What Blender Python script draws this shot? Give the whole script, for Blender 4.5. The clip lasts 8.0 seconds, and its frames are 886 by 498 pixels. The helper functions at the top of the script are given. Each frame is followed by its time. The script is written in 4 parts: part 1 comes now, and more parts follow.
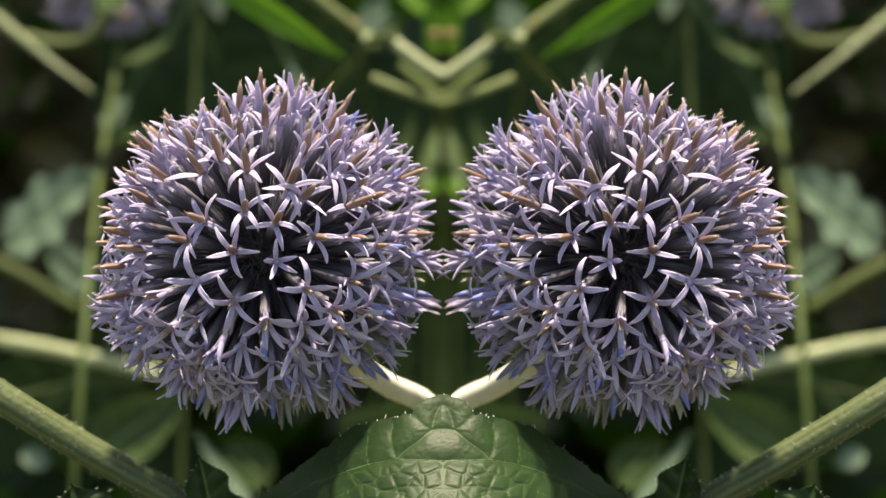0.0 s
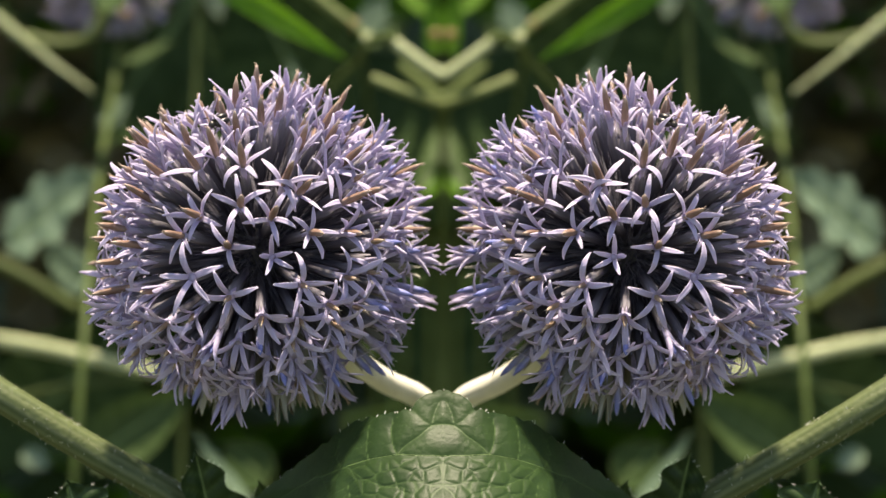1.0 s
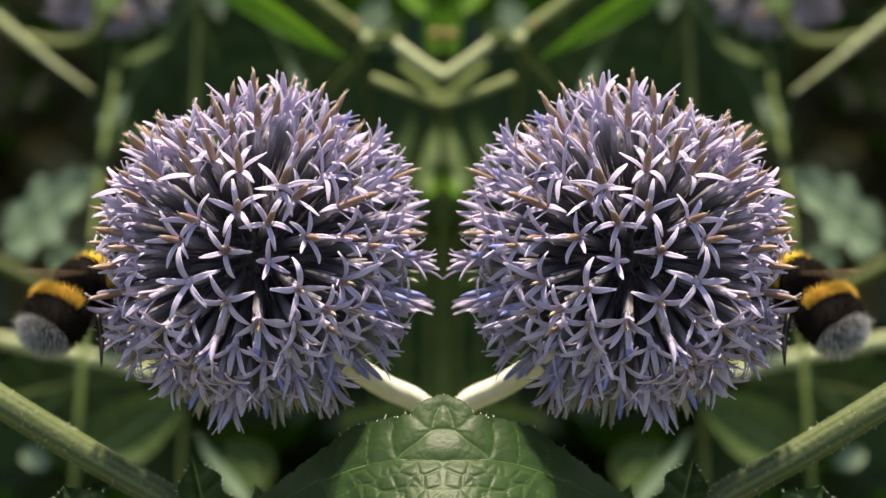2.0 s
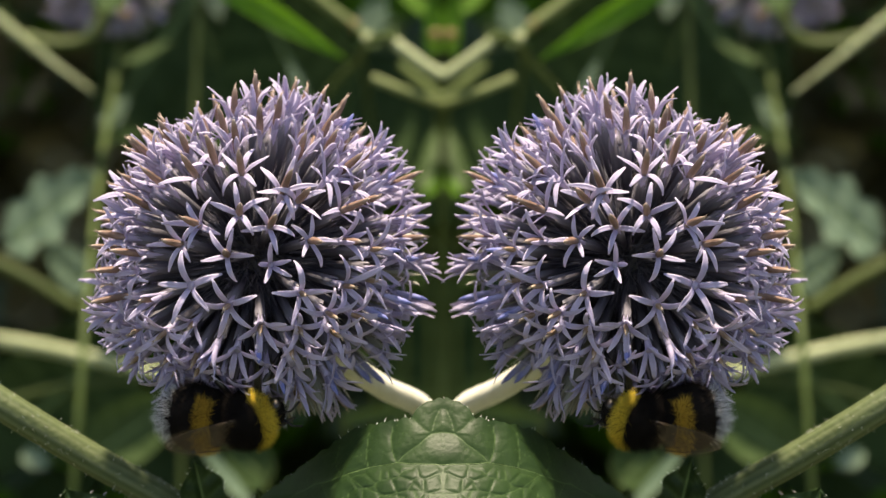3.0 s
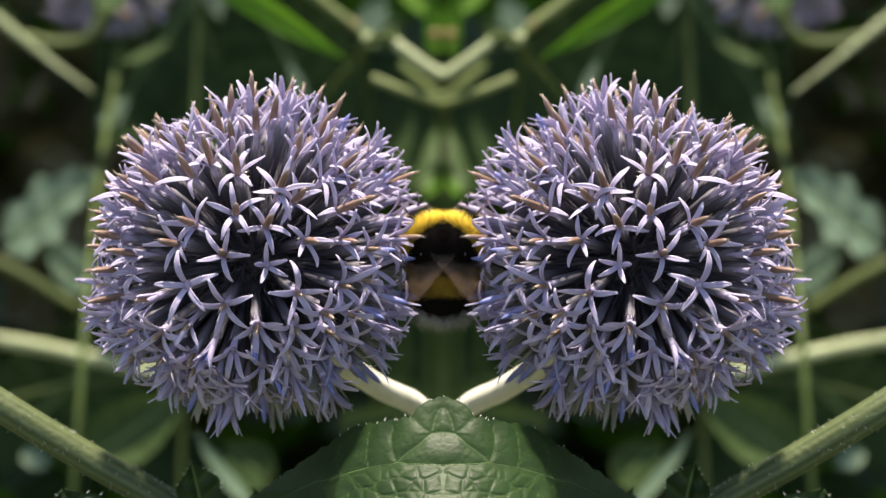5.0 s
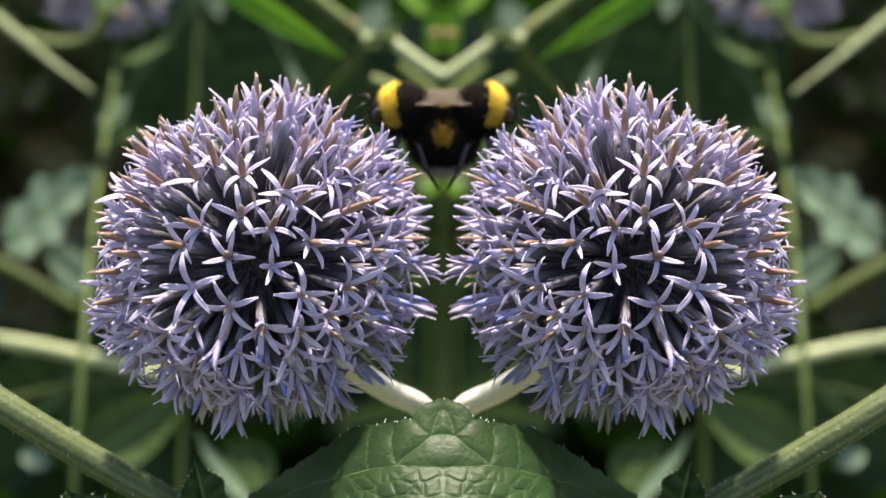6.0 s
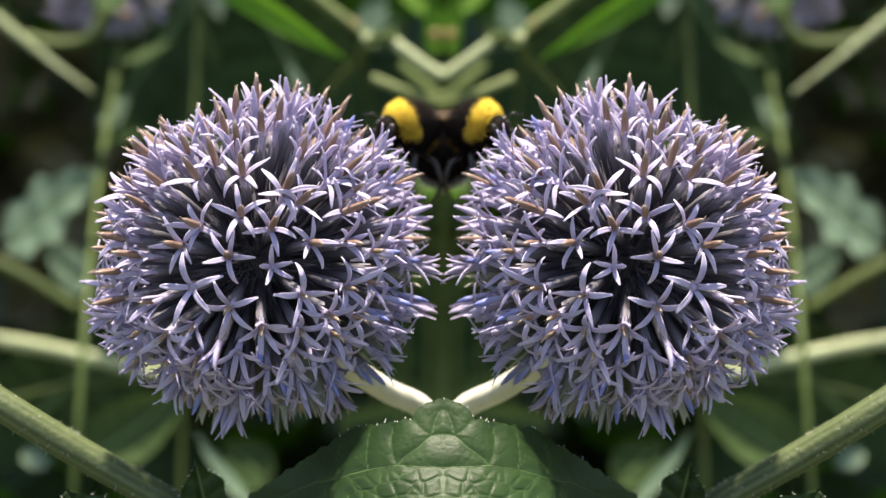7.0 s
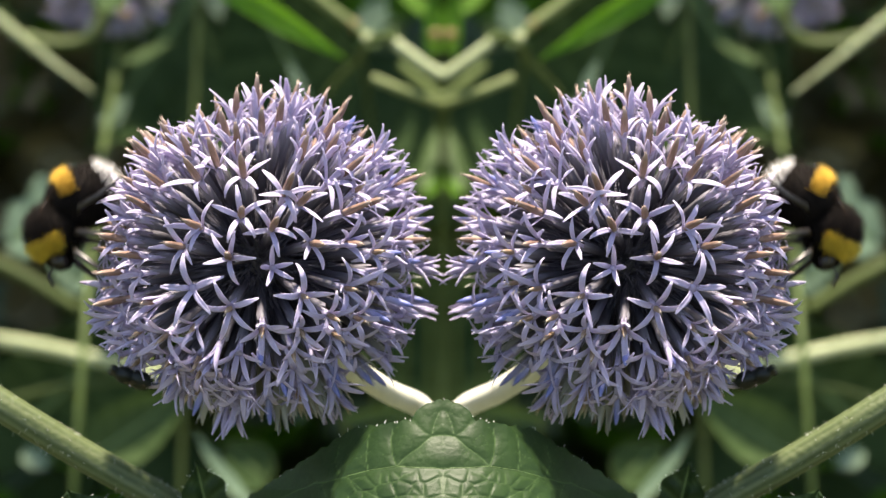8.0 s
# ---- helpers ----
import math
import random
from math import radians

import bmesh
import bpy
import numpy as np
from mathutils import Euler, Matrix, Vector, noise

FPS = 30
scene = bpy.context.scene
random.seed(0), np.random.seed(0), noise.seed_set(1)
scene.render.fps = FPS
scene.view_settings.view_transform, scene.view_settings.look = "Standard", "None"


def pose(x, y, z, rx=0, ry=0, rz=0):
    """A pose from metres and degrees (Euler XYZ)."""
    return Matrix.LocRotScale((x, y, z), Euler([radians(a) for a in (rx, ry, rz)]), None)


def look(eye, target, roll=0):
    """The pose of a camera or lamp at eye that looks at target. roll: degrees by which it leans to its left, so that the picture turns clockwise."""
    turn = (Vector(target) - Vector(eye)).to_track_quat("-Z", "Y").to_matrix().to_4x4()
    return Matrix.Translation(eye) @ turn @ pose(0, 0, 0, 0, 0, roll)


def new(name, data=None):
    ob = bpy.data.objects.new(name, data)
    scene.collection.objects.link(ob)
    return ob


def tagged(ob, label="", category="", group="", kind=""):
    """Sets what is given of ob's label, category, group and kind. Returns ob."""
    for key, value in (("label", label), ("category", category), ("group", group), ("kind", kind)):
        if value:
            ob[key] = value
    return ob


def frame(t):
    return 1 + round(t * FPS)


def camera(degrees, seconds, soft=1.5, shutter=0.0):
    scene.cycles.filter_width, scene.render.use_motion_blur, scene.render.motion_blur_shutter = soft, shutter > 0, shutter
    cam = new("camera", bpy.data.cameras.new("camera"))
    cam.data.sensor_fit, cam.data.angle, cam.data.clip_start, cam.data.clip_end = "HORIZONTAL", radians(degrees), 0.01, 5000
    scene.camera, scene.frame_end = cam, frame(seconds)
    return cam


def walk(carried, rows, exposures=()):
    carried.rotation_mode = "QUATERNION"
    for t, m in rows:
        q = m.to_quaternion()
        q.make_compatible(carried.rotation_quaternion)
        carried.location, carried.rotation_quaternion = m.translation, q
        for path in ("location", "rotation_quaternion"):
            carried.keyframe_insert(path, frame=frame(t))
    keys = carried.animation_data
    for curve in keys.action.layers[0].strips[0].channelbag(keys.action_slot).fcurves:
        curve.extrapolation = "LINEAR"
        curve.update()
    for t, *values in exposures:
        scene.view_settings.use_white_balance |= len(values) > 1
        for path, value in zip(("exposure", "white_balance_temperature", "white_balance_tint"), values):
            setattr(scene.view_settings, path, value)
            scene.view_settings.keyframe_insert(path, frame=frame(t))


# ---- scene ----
# Two mirrored globe thistles in a sunny bed, visited by a pair of bumblebees. The place is the same on both sides of x = 0.
EYE, AIM = Vector((0.0, 0.0, 1.1)), Vector((0.00000, 0.27834, 1.02542))
VIEW = look(EYE, AIM)
TURN = VIEW.to_3x3()
DIST = 0.2882

cam = camera(24, 8.0, soft=1.5, shutter=0.3)
cam.data.dof.use_dof = True
cam.data.dof.focus_distance = 0.270
cam.data.dof.aperture_fstop = 22.0
walk(cam, [(0.0, VIEW), (8.0, VIEW)], exposures=[(0.0, 1.18, 8050, 12), (1.5, 1.22, 8050, 12), (3.5, 1.06, 8100, 12), (4.5, 1.06, 7450, 12.5), (6.0, 1.42, 7250, 13), (6.5, 1.44, 7250, 13), (7.5, 1.28, 7350, 12), (8.0, 1.54, 7400, 12)])

# ---- daylight ----
SUN_HIGH, SUN_ROUND = 81, 2
world = bpy.data.worlds.new("sky")
scene.world = world
world.use_nodes = True
sky = world.node_tree.nodes.new("ShaderNodeTexSky")
sky.sky_type, sky.sun_disc = "NISHITA", False
sky.sun_elevation, sky.sun_rotation = radians(SUN_HIGH), radians(SUN_ROUND)
back = world.node_tree.nodes["Background"]
world.node_tree.links.new(sky.outputs[0], back.inputs[0])
back.inputs[1].default_value = 0.115
sun = new("sun", bpy.data.lights.new("sun", "SUN"))
sun.data.energy, sun.data.angle, sun.data.color = 4.8, radians(2.5), (1.0, 0.95, 0.87)
sun_from = Vector((math.sin(radians(SUN_ROUND)) * math.cos(radians(SUN_HIGH)), math.cos(radians(SUN_ROUND)) * math.cos(radians(SUN_HIGH)), math.sin(radians(SUN_HIGH))))
sun.matrix_world = look(sun_from * 20, (0, 0, 0))

# ---- materials ----
def material(name, dark, light, rough=0.6, scale=400.0, relief=0.0, relief_scale=900.0, sheer=0.0, gloss=0.3, vein=None, tip=None, stretch=(1, 1, 1), sheen=0.0):
    """Two tones mixed by noise at two scales, with grain in relief; sheer lets light through; vein and tip are tones laid on by the mesh's own marks."""
    m = bpy.data.materials.new(name)
    m.use_nodes = True
    n, l = m.node_tree.nodes, m.node_tree.links
    b = n["Principled BSDF"]
    co = n.new("ShaderNodeTexCoord")
    mp = n.new("ShaderNodeMapping")
    mp.inputs["Scale"].default_value = stretch
    l.new(co.outputs["Object"], mp.inputs[0])
    big, fine = n.new("ShaderNodeTexNoise"), n.new("ShaderNodeTexNoise")
    big.inputs["Scale"].default_value, fine.inputs["Scale"].default_value = scale * 0.2, scale
    fine.inputs["Detail"].default_value = 5
    for x in (big, fine):
        l.new(mp.outputs[0], x.inputs["Vector"])
    info = n.new("ShaderNodeObjectInfo")
    add = n.new("ShaderNodeMath")
    add.operation = "ADD"
    l.new(big.outputs["Fac"], add.inputs[0])
    l.new(fine.outputs["Fac"], add.inputs[1])
    more = n.new("ShaderNodeMath")
    more.operation, more.inputs[1].default_value = "MULTIPLY_ADD", 0.35
    l.new(info.outputs["Random"], more.inputs[0])
    l.new(add.outputs[0], more.inputs[2])
    ramp = n.new("ShaderNodeMapRange")
    ramp.inputs["From Min"].default_value, ramp.inputs["From Max"].default_value = 0.75, 1.6
    l.new(more.outputs[0], ramp.inputs["Value"])
    mix = n.new("ShaderNodeMix")
    mix.data_type = "RGBA"
    mix.inputs["A"].default_value, mix.inputs["B"].default_value = (*dark, 1), (*light, 1)
    l.new(ramp.outputs[0], mix.inputs["Factor"])
    tone = mix.outputs["Result"]
    for mark, colour in (("vein", vein), ("tip", tip)):
        if colour:
            at = n.new("ShaderNodeAttribute")
            at.attribute_name = mark
            over = n.new("ShaderNodeMix")
            over.data_type = "RGBA"
            l.new(at.outputs["Fac"], over.inputs["Factor"])
            l.new(tone, over.inputs["A"])
            over.inputs["B"].default_value = (*colour, 1)
            tone = over.outputs["Result"]
    l.new(tone, b.inputs["Base Color"])
    b.inputs["Roughness"].default_value = rough
    b.inputs["Specular IOR Level"].default_value = gloss
    if sheen:
        b.inputs["Sheen Weight"].default_value = sheen
    if relief:
        grain = n.new("ShaderNodeTexNoise")
        grain.inputs["Scale"].default_value, grain.inputs["Detail"].default_value = relief_scale, 4
        l.new(mp.outputs[0], grain.inputs["Vector"])
        bump = n.new("ShaderNodeBump")
        bump.inputs["Strength"].default_value, bump.inputs["Distance"].default_value = relief, 0.0004
        l.new(grain.outputs["Fac"], bump.inputs["Height"])
        l.new(bump.outputs[0], b.inputs["Normal"])
    if sheer:
        glow, both = n.new("ShaderNodeBsdfTranslucent"), n.new("ShaderNodeMixShader")
        l.new(tone, glow.inputs["Color"])
        both.inputs[0].default_value = sheer
        l.new(b.outputs[0], both.inputs[1])
        l.new(glow.outputs[0], both.inputs[2])
        l.new(both.outputs[0], n["Material Output"].inputs["Surface"])
    return m


PETAL = material("lilac petal", (0.46, 0.41, 0.60), (0.65, 0.59, 0.77), 0.6, 600, 0.3, 2200, sheer=0.38, tip=(0.74, 0.69, 0.85), gloss=0.2)
# Near-black base tones paint in the shade deep between the florets.
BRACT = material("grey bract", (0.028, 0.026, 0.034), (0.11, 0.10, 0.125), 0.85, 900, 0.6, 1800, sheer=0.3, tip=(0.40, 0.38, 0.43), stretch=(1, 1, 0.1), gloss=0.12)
WITHERED = material("pale green bract", (0.16, 0.17, 0.12), (0.34, 0.35, 0.27), 0.75, 700, 0.3, 1500, sheer=0.3, tip=(0.56, 0.55, 0.48), stretch=(1, 1, 0.15))
# Bristles too: base tone darkened for the shade inside the head.
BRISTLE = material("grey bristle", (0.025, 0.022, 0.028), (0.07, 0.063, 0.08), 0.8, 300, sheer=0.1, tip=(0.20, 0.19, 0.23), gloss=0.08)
ANTHER = material("brown anther", (0.11, 0.060, 0.045), (0.33, 0.205, 0.15), 0.6, 1300, 0.6, 2000, tip=(0.50, 0.40, 0.34), stretch=(1, 1, 0.12))
AMBER = material("amber anther", (0.20, 0.125, 0.075), (0.40, 0.28, 0.19), 0.55, 900, 0.3, 2000, tip=(0.56, 0.46, 0.37), gloss=0.4)
BUD = material("blue bud", (0.36, 0.36, 0.58), (0.52, 0.50, 0.70), 0.55, 700, 0.2, 1500, sheer=0.15, tip=(0.17, 0.20, 0.50), stretch=(1, 1, 0.2))
CORE = material("dark receptacle", (0.05, 0.05, 0.05), (0.12, 0.11, 0.10), 0.9, 600, 0.5)
PALE = material("pale woolly stem", (0.58, 0.58, 0.46), (0.78, 0.77, 0.66), 0.8, 500, 0.5, 1800, stretch=(1, 1, 0.2), sheen=0.3)
STEM = material("ribbed green stem", (0.027, 0.047, 0.012), (0.075, 0.102, 0.036), 0.5, 500, 0.5, 1000, vein=(0.11, 0.135, 0.06), gloss=0.3)
HAIR = material("white bristle", (0.6, 0.62, 0.55), (0.75, 0.77, 0.7), 0.6, 500, sheer=0.3)
LEAF = material("glossy dark leaf", (0.010, 0.025, 0.007), (0.025, 0.052, 0.015), 0.46, 260, 0.12, 2000, sheer=0.05, gloss=0.16, vein=(0.065, 0.11, 0.038))
RIB = material("pale leaf rib", (0.07, 0.12, 0.04), (0.15, 0.22, 0.08), 0.5, 300)
DUSK = material("dark green leaf", (0.014, 0.030, 0.010), (0.038, 0.064, 0.022), 0.85, 120, 0.5, 500, sheer=0.1, gloss=0.06, vein=(0.065, 0.105, 0.04))
GREY = material("grey-green leaf", (0.055, 0.098, 0.058), (0.135, 0.20, 0.122), 0.6, 150, 0.5, 500, sheer=0.15, gloss=0.4, vein=(0.22, 0.3, 0.2))
MOSS = material("mid green leaf", (0.026, 0.050, 0.012), (0.055, 0.095, 0.026), 0.6, 150, 0.4, 500, sheer=0.2, gloss=0.2, vein=(0.08, 0.12, 0.04))
BRIGHT = material("fresh green leaf", (0.06, 0.17, 0.008), (0.13, 0.30, 0.018), 0.6, 150, 0.4, 500, sheer=0.4, gloss=0.12, vein=(0.15, 0.32, 0.05))
OLIVE = material("olive stem", (0.036, 0.056, 0.011), (0.085, 0.115, 0.026), 0.6, 300, 0.3, stretch=(1, 1, 0.2), sheer=0.05)
LIME = material("green stem", (0.035, 0.06, 0.010), (0.085, 0.125, 0.025), 0.6, 300, 0.3, stretch=(1, 1, 0.2), sheer=0.05)
STRAW = material("pale green stalk", (0.19, 0.23, 0.10), (0.47, 0.51, 0.30), 0.6, 160, 0.3)
SAGE = material("sage green stalk", (0.10, 0.13, 0.04), (0.24, 0.28, 0.11), 0.6, 160, 0.3)
RUSSET = material("russet bud", (0.12, 0.075, 0.03), (0.24, 0.16, 0.07), 0.8, 300)
MASS = material("shaded foliage", (0.055, 0.088, 0.022), (0.15, 0.21, 0.058), 0.6, 30, 0.4, 300, sheer=0.15)
LITTER = material("withered brown leaf", (0.12, 0.11, 0.062), (0.26, 0.23, 0.13), 0.85, 40, 0.4, 300, sheer=0.3, gloss=0.1)
SOIL = material("soil", (0.03, 0.032, 0.015), (0.075, 0.08, 0.035), 0.95, 6, 0.8, 60)
BLACK = material("black fur", (0.004, 0.003, 0.003), (0.014, 0.011, 0.009), 0.8, 900, gloss=0.06)
YELLOW = material("yellow fur", (0.48, 0.31, 0.018), (0.74, 0.53, 0.06), 0.8, 900)
OCHRE = material("ochre fur", (0.34, 0.195, 0.02), (0.62, 0.38, 0.05), 0.8, 900)
WHITE = material("white fur", (0.50, 0.49, 0.48), (0.80, 0.79, 0.77), 0.8, 900)
SHELL = material("black shell", (0.006, 0.005, 0.005), (0.02, 0.016, 0.012), 0.3, 900, gloss=0.5)
FLY = material("dark green shell", (0.003, 0.005, 0.003), (0.007, 0.011, 0.008), 0.35, 900, gloss=0.25)

WING = bpy.data.materials.new("smoky wing")
WING.use_nodes = True
_n, _l = WING.node_tree.nodes, WING.node_tree.links
_n["Principled BSDF"].inputs["Base Color"].default_value = (0.11, 0.075, 0.05, 1)
_n["Principled BSDF"].inputs["Roughness"].default_value = 0.25
_clear, _mix, _cell = _n.new("ShaderNodeBsdfTransparent"), _n.new("ShaderNodeMixShader"), _n.new("ShaderNodeTexVoronoi")
_cell.feature, _cell.inputs["Scale"].default_value = "DISTANCE_TO_EDGE", 240
_map = _n.new("ShaderNodeMapRange")
_map.inputs["From Max"].default_value, _map.inputs["To Min"].default_value, _map.inputs["To Max"].default_value = 0.02, 0.42, 0.24
_tex = _n.new("ShaderNodeTexCoord")
_l.new(_tex.outputs["Object"], _cell.inputs["Vector"])
_l.new(_cell.outputs["Distance"], _map.inputs["Value"])
_l.new(_map.outputs[0], _mix.inputs[0])
_l.new(_clear.outputs[0], _mix.inputs[1])
_l.new(_n["Principled BSDF"].outputs[0], _mix.inputs[2])
_l.new(_mix.outputs[0], _n["Material Output"].inputs["Surface"])

# ---- mesh code ----
rng = random.Random(7)
FLIP = Matrix.Diagonal((-1, 1, 1, 1))


class Shape:
    """Collects corners and faces, with marks for the materials."""

    def __init__(self):
        self.v, self.f, self.vein, self.tip = [], [], [], []

    def point(self, p, vein=0.0, tip=0.0):
        self.v.append(tuple(p))
        self.vein.append(vein)
        self.tip.append(tip)
        return len(self.v) - 1

    def mesh(self, name, mat, smooth=True):
        me = bpy.data.meshes.new(name)
        me.from_pydata(self.v, [], self.f)
        for mark, values in (("vein", self.vein), ("tip", self.tip)):
            if any(values):
                me.attributes.new(mark, "FLOAT", "POINT").data.foreach_set("value", values)
        me.polygons.foreach_set("use_smooth", [smooth] * len(me.polygons))
        me.materials.append(mat)
        me.update()
        return me

    def tube(self, path, radii, sides=8, tips=None, ribs=0.0, squash=1.0):
        """A round rod along a path, closed at both ends."""
        path = [Vector(p) for p in path]
        rings = []
        side = None
        for i, p in enumerate(path):
            way = (path[min(i + 1, len(path) - 1)] - path[max(i - 1, 0)]).normalized()
            if side is None:
                side = way.orthogonal().normalized()
            side = (side - way * side.dot(way)).normalized()
            up = way.cross(side)
            ring = []
            for k in range(sides):
                a = 2 * math.pi * k / sides
                r = radii[i] * (1 + (ribs if k % 2 else -ribs))
                ring.append(self.point(p + (side * math.cos(a) + up * math.sin(a) * squash) * r, 1.0 if ribs and k % 2 else 0.0, tips[i] if tips else 0.0))
            rings.append(ring)
        for a, b in zip(rings, rings[1:]):
            for k in range(sides):
                self.f.append((a[k], a[(k + 1) % sides], b[(k + 1) % sides], b[k]))
        self.f.append(tuple(reversed(rings[0])))
        self.f.append(tuple(rings[-1]))
        return self

    def blade(self, path, widths, sides, normals, thick, tips=None):
        """A thin lens-shaped strip along a path: a petal, a scale, a grass blade."""
        rows = []
        for i, p in enumerate(path):
            p, s, n = Vector(p), Vector(sides[i]), Vector(normals[i])
            w, q, tp = widths[i], thick * (0.35 + 0.65 * widths[i] / max(widths)), tips[i] if tips else 0.0
            rows.append([self.point(p - s * w, 0, tp), self.point(p + n * q * 0.2, 0, tp), self.point(p + s * w, 0, tp), self.point(p - n * q, 0, tp)])
        for a, b in zip(rows, rows[1:]):
            for k in range(4):
                self.f.append((a[k], a[(k + 1) % 4], b[(k + 1) % 4], b[k]))
        self.f.append(tuple(reversed(rows[0])))
        self.f.append(tuple(rows[-1]))
        return self

    def petal(self, path, widths, sides, normals, thick, tips=None):
        """A thin strip with raised edges and a groove down the middle."""
        rows = []
        for i, p in enumerate(path):
            p, s, n = Vector(p), Vector(sides[i]), Vector(normals[i])
            w, tp = widths[i], tips[i] if tips else 0.0
            ridge = w * 0.24
            rows.append([self.point(p - s * w + n * ridge, 0, min(1, tp + 0.55)), self.point(p - s * w * 0.45 + n * ridge * 0.1, 0, tp), self.point(p - n * ridge * 0.15, 0, tp * 0.6), self.point(p + s * w * 0.45 + n * ridge * 0.1, 0, tp),
                         self.point(p + s * w + n * ridge, 0, min(1, tp + 0.55)), self.point(p + s * w * 0.5 - n * thick, 0, tp * 0.5), self.point(p - n * (thick + ridge * 0.3), 0, tp * 0.5), self.point(p - s * w * 0.5 - n * thick, 0, tp * 0.5)])
        for a, b in zip(rows, rows[1:]):
            for k in range(8):
                self.f.append((a[k], a[(k + 1) % 8], b[(k + 1) % 8], b[k]))
        self.f.append(tuple(reversed(rows[0])))
        self.f.append(tuple(rows[-1]))
        return self

    def spike(self, foot, tip, r):
        """A hair: a thin three-sided needle."""
        foot, tip = Vector(foot), Vector(tip)
        s = (tip - foot).orthogonal().normalized()
        u = (tip - foot).normalized().cross(s)
        a = [self.point(foot + (s * math.cos(t) + u * math.sin(t)) * r) for t in (0, 2.09, 4.19)]
        b = self.point(tip, 0, 1.0)
        self.f += [(a[0], a[1], b), (a[1], a[2], b), (a[2], a[0], b)]

    def ball(self, c, rx, ry, rz, nu=16, nv=10):
        """An egg with its poles along y."""
        c = Vector(c)
        rows = []
        for j in range(nv + 1):
            t = math.pi * (0.02 + 0.96 * j / nv)
            rows.append([self.point(c + Vector((rx * math.sin(t) * math.cos(2 * math.pi * k / nu), ry * math.cos(t), rz * math.sin(t) * math.sin(2 * math.pi * k / nu)))) for k in range(nu)])
        for a, b in zip(rows, rows[1:]):
            for k in range(nu):
                self.f.append((a[k], b[k], b[(k + 1) % nu], a[(k + 1) % nu]))
        self.f.append(tuple(rows[0]))
        self.f.append(tuple(reversed(rows[-1])))
        return self


def part(name, me, parent=None, label="", m=None):
    ob = new(name, me)
    ob.parent = parent
    if m is not None:
        ob.matrix_basis = m
    return tagged(ob, label)


def smooth_path(points, n):
    """A rounded line through the points (Catmull-Rom)."""
    p = [Vector(q) for q in points]
    p = [p[0] * 2 - p[1]] + p + [p[-1] * 2 - p[-2]]
    out = []
    spans = len(p) - 3
    for i in range(n + 1):
        t = i / n * spans
        k = min(int(t), spans - 1)
        t -= k
        a, b, c, d = p[k:k + 4]
        out.append(0.5 * ((2 * b) + (c - a) * t + (2 * a - 5 * b + 4 * c - d) * t * t + (3 * b - a - 3 * c + d) * t ** 3))
    return out


flipped = {}


def mirror_thing(ob):
    """The same thing on the other side of the plane x = 0."""
    made = {}
    for o in (ob, *ob.children_recursive):
        c = o.copy()
        if o.data:
            if o.data.name not in flipped:
                me = o.data.copy()
                me.transform(FLIP)
                me.flip_normals()
                flipped[o.data.name] = me
            c.data = flipped[o.data.name]
        scene.collection.objects.link(c)
        c.parent = made.get(o.parent)
        c.matrix_basis = FLIP @ o.matrix_basis @ FLIP
        made[o] = c
    return made[ob]


# ---- ground and far foliage ----
FAR = 1.4


def off(p):
    """A place of the background, moved out from the viewing point by the factor FAR."""
    return EYE + (Vector(p) - EYE) * FAR


def ground():
    s = Shape()
    n = 40
    for j in range(n + 1):
        for i in range(n + 1):
            x, y = ((i / n * 2 - 1) ** 3) * 400, ((j / n * 2 - 1) ** 3) * 400
            s.point((x, y, 0.02 * noise.noise((x * 1.3, y * 1.3, 0)) if abs(x) + abs(y) < 20 else 0))
    for j in range(n):
        for i in range(n):
            a = j * (n + 1) + i
            s.f.append((a, a + 1, a + n + 2, a + n + 1))
    tagged(part("ground", s.mesh("ground", SOIL)), "dark weedy garden soil under the plants", "ground", kind="structure")


def foliage(name, mat, count, box, size, label, seed, inner=0.0):
    """A thicket of many small bent leaves."""
    r = random.Random(seed)
    s = Shape()
    low, high = off([b[0] for b in box]), off([b[1] for b in box])
    box, size = ((low.x, high.x), (low.y, high.y), (max(0.0, low.z), high.z)), size * FAR
    for _ in range(count):
        c = Vector([r.uniform(a, b) for a, b in box])
        c.x = inner + (abs(c.x) - inner * abs(c.x) / box[0][1]) * r.random() ** 0.5
        edge = max(0.0, c.x / box[0][1] - 0.45) / 0.55
        c.z = box[2][0] + (c.z - box[2][0]) * (1 - 0.75 * edge ** 2 + 0.18 * noise.noise((c.x * 4, c.y * 4, seed)))
        c.y += 0.3 * edge * noise.noise((c.x * 3, c.z * 5, seed + 9))
        q = Euler((r.uniform(-1.0, 0.9), r.uniform(-0.8, 0.8), r.uniform(0, 6.28))).to_matrix()
        ln = size * r.uniform(0.5, 1.3)
        for sx in (1, -1):
            for i in range(5):
                t = i / 4
                w = ln * 0.26 * math.sin(math.pi * min(0.98, 0.06 + 0.9 * t)) ** 0.8
                for e, u in ((-1, 0.12), (0, 0), (1, 0.12)):
                    p = c + q @ Vector((e * w, (t - 0.5) * ln, u * w - 0.35 * ln * (t - 0.4) ** 2))
                    s.point((p.x * sx, p.y, p.z))
            o = len(s.v) - 15
            for i in range(4):
                for k in (0, 1):
                    a = o + i * 3 + k
                    s.f.append((a, a + 1, a + 4, a + 3))
    tagged(part(name, s.mesh(name, mat)), label, "foliage", kind="stuff")


